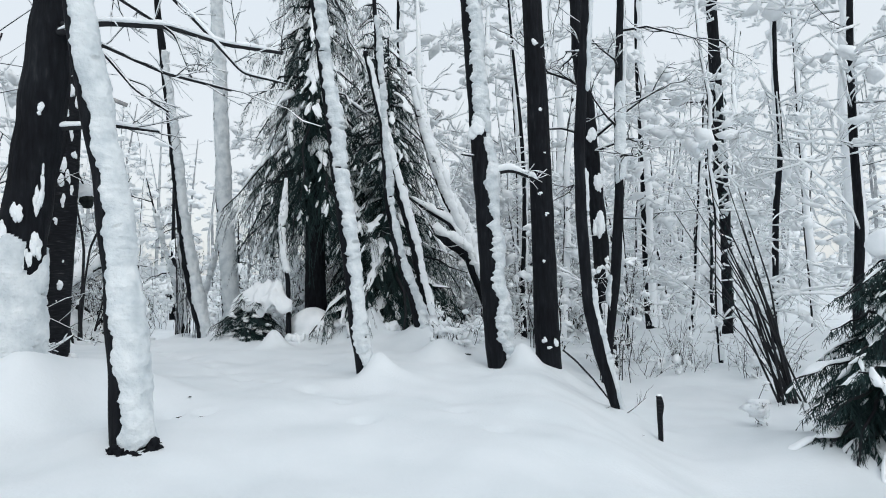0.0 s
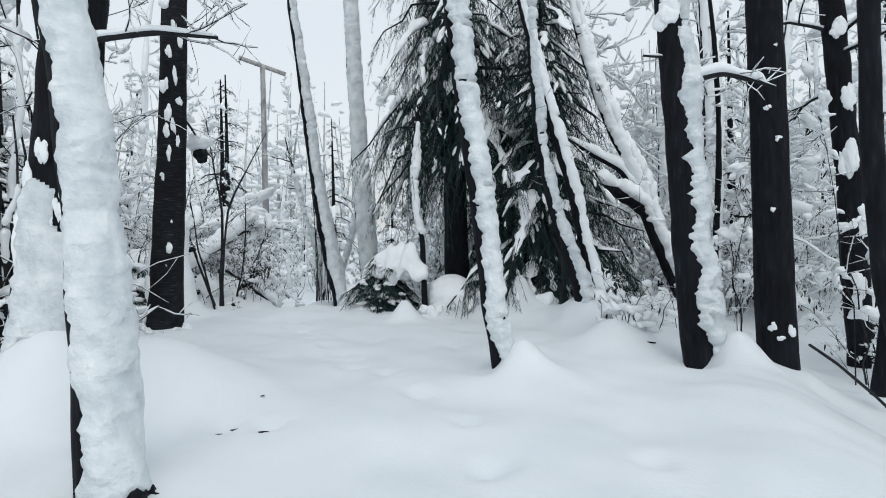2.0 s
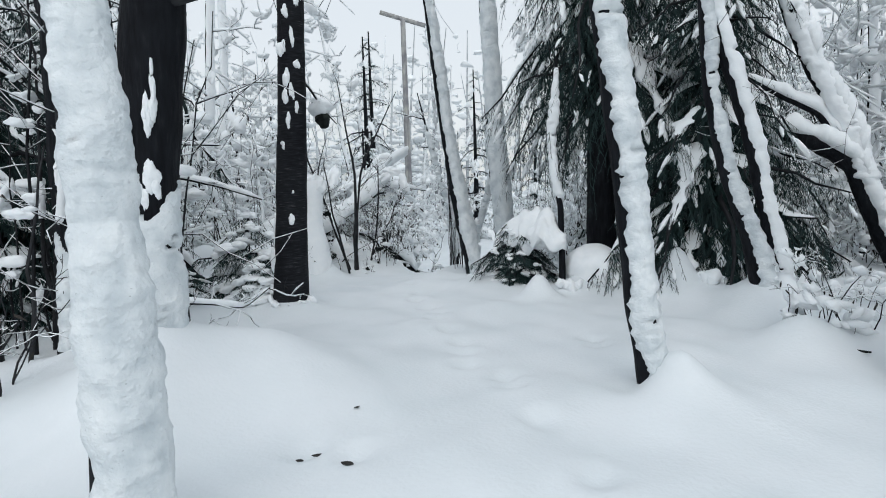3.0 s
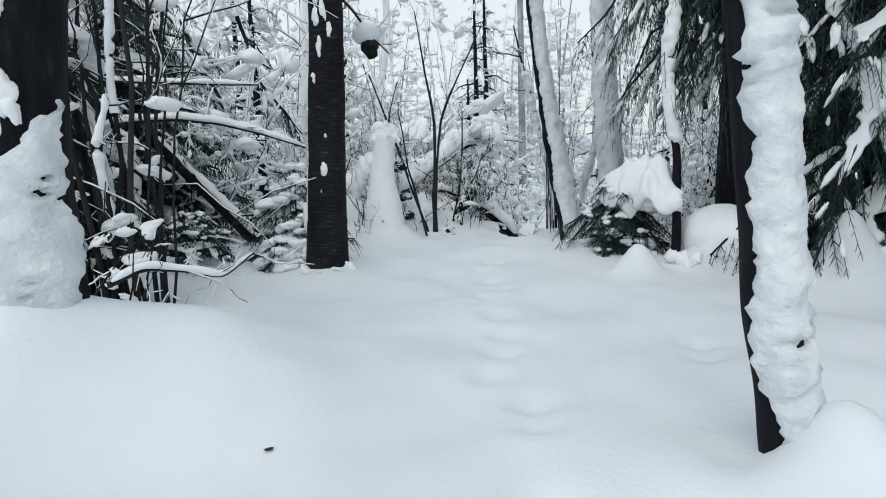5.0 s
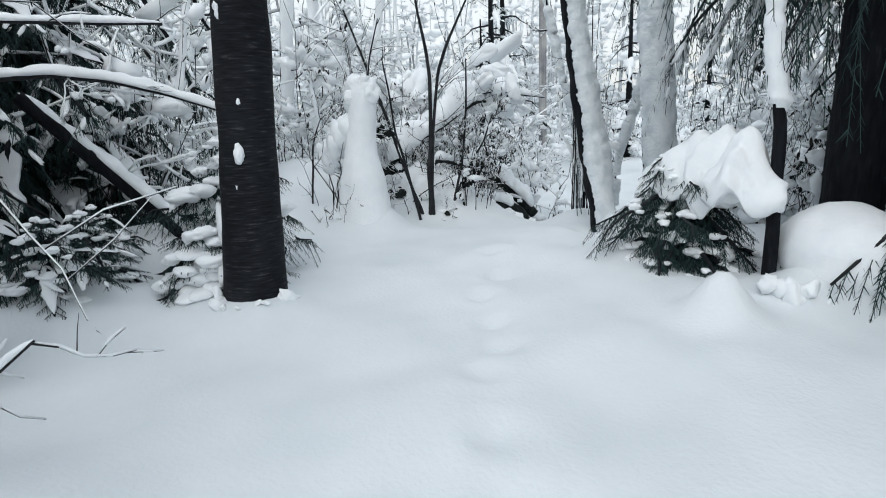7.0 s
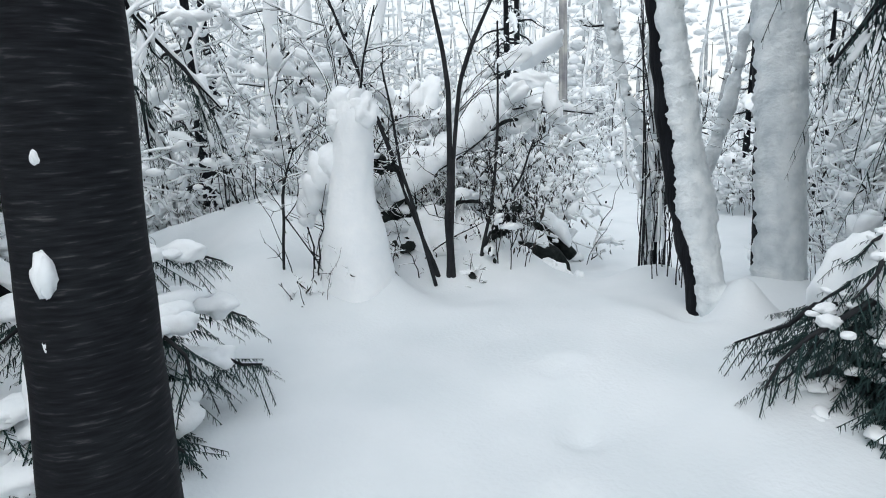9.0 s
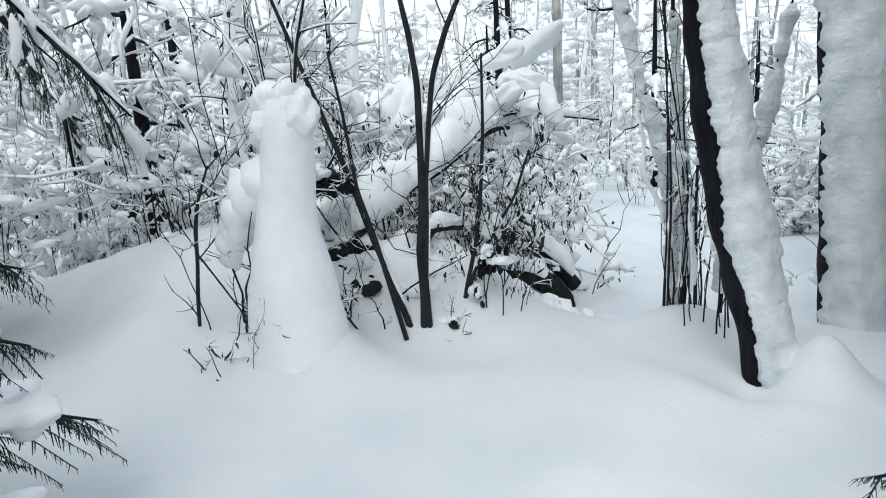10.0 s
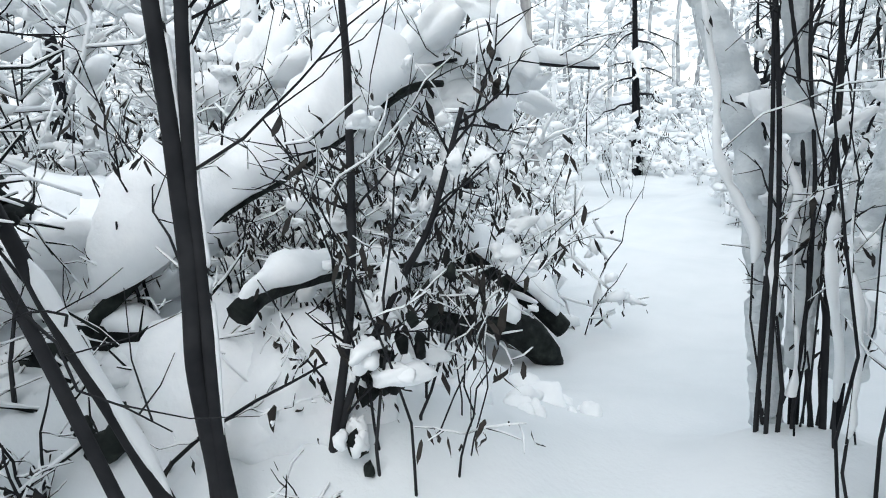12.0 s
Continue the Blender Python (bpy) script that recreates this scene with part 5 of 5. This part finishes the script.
for k, (x, y, n, h) in enumerate(((3.2, 10.0, 16, 0.6), (4.2, 10.2, 18, 0.8), (5.2, 9.6, 14, 1.0), (4.6, 11.0, 16, 1.1), (5.8, 10.4, 14, 1.2), (3.5, 11.4, 16, 0.9), (3.4, 6.8, 2, 0.5), (0.3, 9.6, 8, 0.7), (-1.9, 10.9, 6, 0.5), (0.5, 8.9, 7, 0.8), (0.1, 8.9, 6, 1.0))):
    shoot_clump("dry_stems", "low dry weeds with withered leaves in snow", x, y, n, 0.5, h, 190 + k, 0.3, 0.5, 5, 0.005, 3, splay=0.3, clumps=8, group="weeds at the clearing's edge")

boulder = thing("snowy_boulder", "boulder hidden under a smooth dome of snow", "boulder", at=(-2.62, 10.95, 0.3))
g = Geo()
blob(g, (0, 0, -0.05), (0.4, 0.36, 0.36), 8, 3, 0.2)
part("stone", g, ROT, boulder)
g = Geo()
blob(g, (0.03, 0.05, 0.06), (0.46, 0.42, 0.36), 18, 4, 0.12)
part("snow_dome", g, SNOW, boulder)
for x, y, sz in ((-2.1, 10.9, 0.2), (-1.75, 11.1, 0.16), (-2.75, 10.35, 0.13), (-1.0, 10.3, 0.15)):
    small = thing("snow_lump", "knobbly lump of snow over a buried sprout", "snow", "lumps by the spruce", at=(x, y, on_snow(x, y)))
    g = Geo()
    for e in range(5):
        blob(g, RNG.normal(0, sz * 0.45, 3), np.array([1, 1, 1.2]) * sz * RNG.uniform(0.4, 0.8), int(RNG.integers(1e6)), 3, 0.4)
    part("snow_mass", g, SNOW, small)

# ---- hemlock sapling caps and a stick that props them ----
pole = thing("bare_sapling", "thin dark broken stem with snow sleeve", "sapling", at=(-3.03, 10.7, 0.1))
branch(pole, [(-3.03, 10.7, -0.1, 0.055), (-3.03, 10.7, 0.58, 0.05), (-3.04, 10.69, 1.32, 0.045), (-3.11, 10.62, 1.88, 0.04), (-3.13, 10.59, 2.37, 0.038), (-3.09, 10.63, 2.68, 0.034), (-3.05, 10.65, 3.4, 0.02)], 201, 0, BARK, 5, 0.7)
g = Geo()
side_snow(g, np.array([(-3.04, 10.69, 1.3), (-3.11, 10.62, 1.88), (-3.13, 10.59, 2.37), (-3.09, 10.63, 2.68), (-3.05, 10.65, 3.4)]) - np.array(pole.location), [0.045, 0.04, 0.038, 0.034, 0.02], -60, 120, 0.05, 5)
part("snow_sleeve", g, SNOW, pole)
for x, y, z, wide, drop, sd in ((-3.66, 10.84, 1.0, 0.36, 0.3, 1), (-3.25, 10.64, 1.05, 0.29, 0.36, 2), (-3.45, 10.8, 1.06, 0.26, 0.28, 3), (-4.0, 10.92, 0.72, 0.22, 0.22, 4)):
    cap = thing("snow_heap", "heavy draped snow on stooping hemlock boughs", "snow", group="snow on the stooping hemlock", at=(x, y, z))
    v, f = ICO[4]
    p = v * np.array([wide, wide * 0.85, 0.25])
    far = np.hypot(v[:, 0], v[:, 1])
    edge = lump(v * np.array([1, 1, 0.1]), 3.5, sd + 70)
    p = p * (1 + 0.28 * edge + 0.1 * lump(v, 7, sd + 71) + 0.06 * lump(v, 16, sd + 72))[:, None]
    p[:, 2] -= drop * np.clip(far, 0, 1) ** 1.7 * (0.75 + 0.55 * lump(v * np.array([1, 1, 0.1]), 5, sd + 73))
    g = Geo()
    g.add(p, f)
    part("snow_mass", g, SNOW, cap)
hang = thing("dead_clump", "dark dead clump caught under snow on a thin bough", "branch", at=(-5.54, 8.54, 2.6))
g = Geo()
blob(g, (0, 0, 0), (0.1, 0.1, 0.11), 5, 3, 0.3)
part("clump", g, ROT, hang)
g = Geo()
blob(g, (0, 0, 0.16), (0.17, 0.17, 0.12), 7, 3, 0.25)
part("snow_cap", g, SNOW, hang)
branch(hang, [(-5.46, 7.95, 3.1, 0.016), (-5.5, 8.25, 2.95, 0.014), (-5.54, 8.54, 2.7, 0.012), (-5.56, 8.8, 2.55, 0.006)], 203, 0.6, TWIG, 5, 0.4)

# ---- bits fallen on the snow ----
DEBRIS = [(-2.1, 4.96, 0.08), (-2.31, 4.95, 0.06), (-2.36, 4.87, 0.05), (-2.45, 5.45, 0.04)]
rg = np.random.default_rng(71)
for x, y, ln in DEBRIS:
    bit = thing("fallen_leaf", "small dark curled leaf lying on smooth snow", "leaf", "leaves on the snow", at=(x, y, on_snow(x, y) + 0.006))
    t = np.linspace(-1, 1, 7)
    curl = rg.uniform(0.2, 0.6)
    half = ln * 0.28 * (1 - t ** 2) + 0.001
    g = Geo()
    v = []
    for lift in (0, 0.002):
        v += [(ln * a * 0.5, h * e, curl * ln * 0.3 * a * a + lift + abs(e) * h * 0.3) for a, h in zip(t, half) for e in (-1, 0, 1)]
    f = []
    for i in range(6):
        for j in range(2):
            q = i * 3 + j
            f += [[q, q + 1, q + 4, q + 3], [q + 24, q + 25, q + 22, q + 21]]
    g.add(v, f)
    part("blade", g, LEAF, bit)
    bit.rotation_euler[2] = rg.uniform(0, 6.28)

# ---- utility pole by the path ----
util = thing("utility_pole", "grey utility pole paled for distant haze, with one crossarm", "utility pole", at=(-15.2, 24.0, 0.0))
g = Geo()
tube(g, *resample([(0, 0, -1), (0, 0, 4), (0, 0, 9.6)], [0.16, 0.14, 0.11], 0.3), 16, 0.02, 2)
part("pole", g, GREYWOOD, util)
bm = bmesh.new()
bmesh.ops.create_cube(bm, size=1, matrix=Matrix.LocRotScale((0, 0, 9.55), Euler((0, radians(17), radians(35))), (2.1, 0.14, 0.16)))
bmesh.ops.bevel(bm, geom=bm.edges, offset=0.015, segments=1)
g = Geo()
bm.verts.index_update()
g.add([v.co[:] for v in bm.verts], [[0, 0, 0]])
g.f = [[v.index for v in f.verts] for f in bm.faces]
bm.free()
part("crossarm", g, GREYWOOD, util)

# ---- woods round the clearing ----
def bare_tree(seed, tall, r0, limbs, reach, plaster, kids=4, crown_mat=TWIG):
    rng = np.random.default_rng(seed)
    ob = thing("bare_tree", "bare woodland tree with snow on every twig", "tree", "woods round the clearing")
    t = np.linspace(0, 1, 9)
    axis = np.stack([rng.normal(0, 0.25) * tall * 0.1 * t ** 2, rng.normal(0, 0.25) * tall * 0.1 * t ** 2, -0.4 + (tall + 0.4) * t], 1) + np.r_[np.zeros((1, 3)), rng.normal(0, 0.05, (8, 3))]
    rad = np.linspace(1, 0.2, 9) * r0
    stem, twig, white = Geo(), Geo(), Geo()
    tube(stem, *resample(axis, rad, 0.35), 8, 0.05, seed)
    if plaster:
        side_snow(white, axis, rad, WIND - 30, 90 + 18 * (seed % 3), 0.03 + r0 * 0.2, seed, 0.2, 7, 0, tall)
    for k in range(limbs):
        q = rng.uniform(0.12, 0.98)
        c = np.array([np.interp(q, t, axis[:, j]) for j in range(3)])
        a = rng.uniform(0, 6.28)
        grow(twig, white, c, (math.cos(a), math.sin(a), rng.uniform(-0.1, 0.6)), reach * (1.15 - q) * rng.uniform(0.6, 1.2), r0 * 0.1, 2, rng, 3.4, 0.0, kids, 0.22, (3, 3, 3, 3))
    tips = np.concatenate(twig.v)
    for c in tips[rng.integers(0, len(tips), 130)]:
        s = rng.uniform(0.03, 0.1) * rng.choice([1.0, 1.0, 1.9])
        clot(white, c, s * 0.9, rng.normal(0, 1, 3), int(rng.integers(1e6)), 1)
    part("trunk", stem, BARK, ob)
    # some crowns take the bark that is painted pale for haze
    part("crown", twig, crown_mat, ob)
    tagged(part("snow_cover", white, SNOW, ob), kind="stuff")
    return ob


def clear_of_walk(x, y):
    """True where nothing stands: the clearing and the path beyond it."""
    left = -4.6 if y < 5 else (-4.6 - (y - 5) * 1.1 if y < 8.5 else -8.5)
    if left < x < 3.3 and y < 11.2 + (0.6 if x > -2 else 0):
        return True
    if x > 3.3 and y < 7.5 and x < 6:
        return True
    if -11.2 < x < -5.6 and 8.0 < y < 10.9 or -9.7 < x < -5.6 and 9.3 < y < 14.9:
        return True
    for (ax, ay), (bx, by), half in (((-5.8, 10.6), (-8.0, 16.5), 1.35), ((-8.0, 16.5), (-11.2, 24.0), 1.5), ((-11.2, 24.0), (-13.5, 30.0), 1.3), ((-4.0, 9.0), (-6.0, 12.0), 1.6)):
        d = Vector((bx - ax, by - ay))
        s = max(0, min(1, (Vector((x - ax, y - ay)) @ d) / d.length_squared))
        if (Vector((x - ax, y - ay)) - d * s).length < half:
            return True
    return False


def far_from(x, y, spots, gap):
    return all((x - a) ** 2 + (y - b) ** 2 > gap * gap for a, b in spots)


KEEP = [(-5.1, 11.7), (-5.05, 13.0), (-6.3, 13.0), (-7.4, 11.2), (-7.6, 10.2), (-8.5, 14.5), (-2.8, 11.8), (-1.1, 11.6), (1.2, 12.3), (-7.2, 7.6), (-4.6, 12.1), (-4.2, 11.6), (-5.0, 12.5)]
rng = np.random.default_rng(404)
shrubs = [shoot_clump("snowy_shrub", "woodland shrub of thin shoots clotted with snow", 0, 0, n, sp, h, 300 + k, 0.16, 2.3, lf, 0.006, kd, 1, 4, splay=0.3, clumps=cl, group="shrubs round the clearing")
          for k, (n, sp, h, lf, kd, cl) in enumerate(((16, 0.7, 2.0, 60, 3, 60), (14, 0.6, 2.6, 70, 3, 50), (18, 0.8, 1.5, 90, 3, 60), (12, 0.5, 3.3, 40, 4, 46), (20, 0.9, 2.2, 110, 2, 70), (14, 0.6, 2.9, 50, 4, 60), (16, 0.8, 1.2, 60, 3, 50)))]
thin_shrubs = [shoot_clump("snowy_shrub", "far woodland shrub clotted with snow", 0, 0, 8, 0.8, h, 320 + k, 0.16, 2.8, 60, 0.007, 2, 1, 3, splay=0.35, clumps=75, group="shrubs round the clearing") for k, h in enumerate((2.0, 2.8, 1.6))]
placed, tries = [], 0
while len(placed) < 210 and tries < 20000:
    tries += 1
    a = radians(rng.uniform(-42, 98))
    d = 3.5 + 26 * rng.random() ** 1.25
    x, y = -3.5 - math.sin(a) * d, 8.5 + math.cos(a) * d
    if clear_of_walk(x, y) or not far_from(x, y, KEEP, 1.0) or not far_from(x, y, placed, 0.55 + d * 0.02):
        continue
    placed.append((x, y))
    k = len(placed) - 1
    s = rng.uniform(0.75, 1.3) * (1 + d * 0.012)
    m = pose(x, y, on_snow(x, y), rng.normal(0, 4), rng.normal(0, 4), rng.uniform(0, 360)) @ Matrix.Diagonal((s, s, s, 1))
    if k < len(shrubs):
        ob = shrubs[k]
    elif k < len(shrubs) + len(thin_shrubs):
        ob = thin_shrubs[k - len(shrubs)]
    else:
        ob = copy_thing(thin_shrubs[k % 3] if d > 13 else shrubs[k % len(shrubs)], Matrix())
    ob.matrix_basis = m
woods = [bare_tree(330 + k, h, r, lb, rc, pl, 4, HAZE_BARK if k % 2 else TWIG) for k, (h, r, lb, rc, pl) in enumerate(((11, 0.09, 20, 2.4, 1), (13, 0.13, 20, 2.9, 1), (9, 0.05, 16, 1.9, 1), (12, 0.08, 18, 2.5, 1), (14, 0.15, 18, 3.2, 1), (8, 0.045, 16, 1.7, 1), (6.5, 0.04, 16, 1.8, 1)))]
thin_woods = [bare_tree(340 + k, h, r, 15, 3.0, 1, 3, HAZE_BARK) for k, (h, r) in enumerate(((12, 0.09), (14, 0.13), (10, 0.07)))]
stands, tries = [], 0
while len(stands) < 84 and tries < 20000:
    tries += 1
    a = radians(rng.uniform(-48, 102) if rng.random() < 0.7 else rng.uniform(-48, -5))
    d = 6 + 34 * rng.random() ** 0.9
    x, y = -3.5 - math.sin(a) * d, 8.5 + math.cos(a) * d
    gap = abs((x + 8) * 0.9 + (y - 16.5) * 0.38)
    if clear_of_walk(x, y) or not far_from(x, y, KEEP, 1.2) or not far_from(x, y, stands, 1.1 + d * 0.03) or (gap < 1.8 and y > 14):
        continue
    stands.append((x, y))
    k = len(stands) - 1
    s = rng.uniform(0.8, 1.25)
    m = pose(x, y, on_snow(x, y), rng.normal(0, 3), rng.normal(0, 3), rng.uniform(-45, 45)) @ Matrix.Diagonal((s, s, s, 1))
    if k < len(woods):
        ob = woods[k]
    elif k < len(woods) + len(thin_woods):
        ob = thin_woods[k - len(woods)]
    else:
        ob = copy_thing(thin_woods[k % 3] if d > 20 else woods[k % len(woods)], Matrix())
    ob.matrix_basis = m
for k, (x, y, s) in enumerate(((5.2, 10.8, 0.9), (6.8, 9.4, 1.0), (7.4, 13, 1.1), (4.2, 13.5, 1.0), (9.5, 13, 1.2), (10.5, 16.5, 1.2), (6, 17, 1.1), (2.0, 15, 1.0), (12.5, 14, 1.1), (8.8, 10.8, 0.9))):
    copy_thing(woods[(2, 0, 3, 2, 1, 0, 4, 3, 2, 5)[k]], Matrix()).matrix_basis = pose(x, y, on_snow(x, y), 2, -2, 61 * k) @ Matrix.Diagonal((s, s, s, 1))
firs = [conifer("snowy_fir", "distant fir heaped with snow", 0, 0, 0, h, r, 360 + k, 0.14, 0.05, 30, 1.1, 0.22, 0.6, group="firs in the woods", pad=1.2) for k, (h, r) in enumerate(((7.0, 1.6), (5.0, 1.5)))]
for k, (x, y, s) in enumerate(((-15.5, 21.5, 1.3), (-13.2, 18.5, 1.0), (-18, 25, 1.5), (-10.5, 27.5, 1.0), (-15, 30, 1.3), (-7.0, 22, 1.0), (-13, 11, 1.0), (-14.5, 7.5, 1.2), (-12.0, 5.5, 1.0), (-4.5, 20, 1.2), (3.5, 22, 1.3), (9, 26, 1.2), (-20, 14, 1.4), (-22, 20, 1.5), (-2.5, 28, 1.3))):
    ob = firs[k] if k < len(firs) else copy_thing(firs[k % len(firs)], Matrix())
    ob.matrix_basis = pose(x, y, on_snow(x, y) - 0.1, 0, 0, 77 * k) @ Matrix.Diagonal((s, s, s, 1))

# unseen woods, added to close the place behind and temper its light
rng = np.random.default_rng(606)
back, tries = [], 0
while len(back) < 24 and tries < 5000:
    tries += 1
    a = radians(rng.uniform(112, 300))
    d = 9.0 + 14 * rng.random()
    x, y = -0.5 - math.sin(a) * d, 1.0 + math.cos(a) * d
    if not far_from(x, y, back, 1.8) or (x < -3 and y > 3) or (x > 1.5 and y > 1.0 and x < 7):
        continue
    back.append((x, y))
    k = len(back)
    s = rng.uniform(0.9, 1.4)
    copy_thing(firs[k % 2] if k % 3 == 0 else thin_woods[k % 3], Matrix()).matrix_basis = pose(x, y, on_snow(x, y) - 0.1, 0, 0, 50 * k) @ Matrix.Diagonal((s, s, s, 1))

# far woods, past the single trees
far_snow, far_dark = Geo(), Geo()
rng = np.random.default_rng(505)
for k in range(300):
    a, d = radians(rng.uniform(-50, 106)), rng.uniform(36, 66)
    x, y = -3.5 - math.sin(a) * d, 8.5 + math.cos(a) * d
    z = on_snow(x, y)
    h = rng.uniform(7, 15)
    tube(far_dark, np.array([(x, y, z - 0.5), (x + rng.normal(0, 0.4), y, z + h * 0.5), (x + rng.normal(0, 0.7), y, z + h)]), [0.16, 0.12, 0.04], 4)
    for j in range(26):
        q = rng.random() ** 1.3
        s = rng.uniform(0.1, 0.34) * (1.2 - 0.5 * q)
        c = np.array([x + rng.normal(0, 1.3), y + rng.normal(0, 1.3), z + h * q])
        blob(far_snow, c, (s * 1.7, s * 1.7, s * 0.9), int(rng.integers(1e6)), 1, 0.7)
        if j % 3 == 0:
            e = c + rng.normal(0, 1, 3) * np.array([1.2, 1.2, 0.8])
            tube(far_dark, np.array([c, (c + e) / 2 + rng.normal(0, 0.1, 3), e]), [0.03, 0.025, 0.015], 3)
far = thing("far_woods", "distant snowy woods beyond the clearing", "woods", kind="stuff")
tagged(part("snow_mass", far_snow, SNOW, far), kind="stuff")
tagged(part("timber", far_dark, HAZE_BARK, far, smooth=False), kind="stuff")
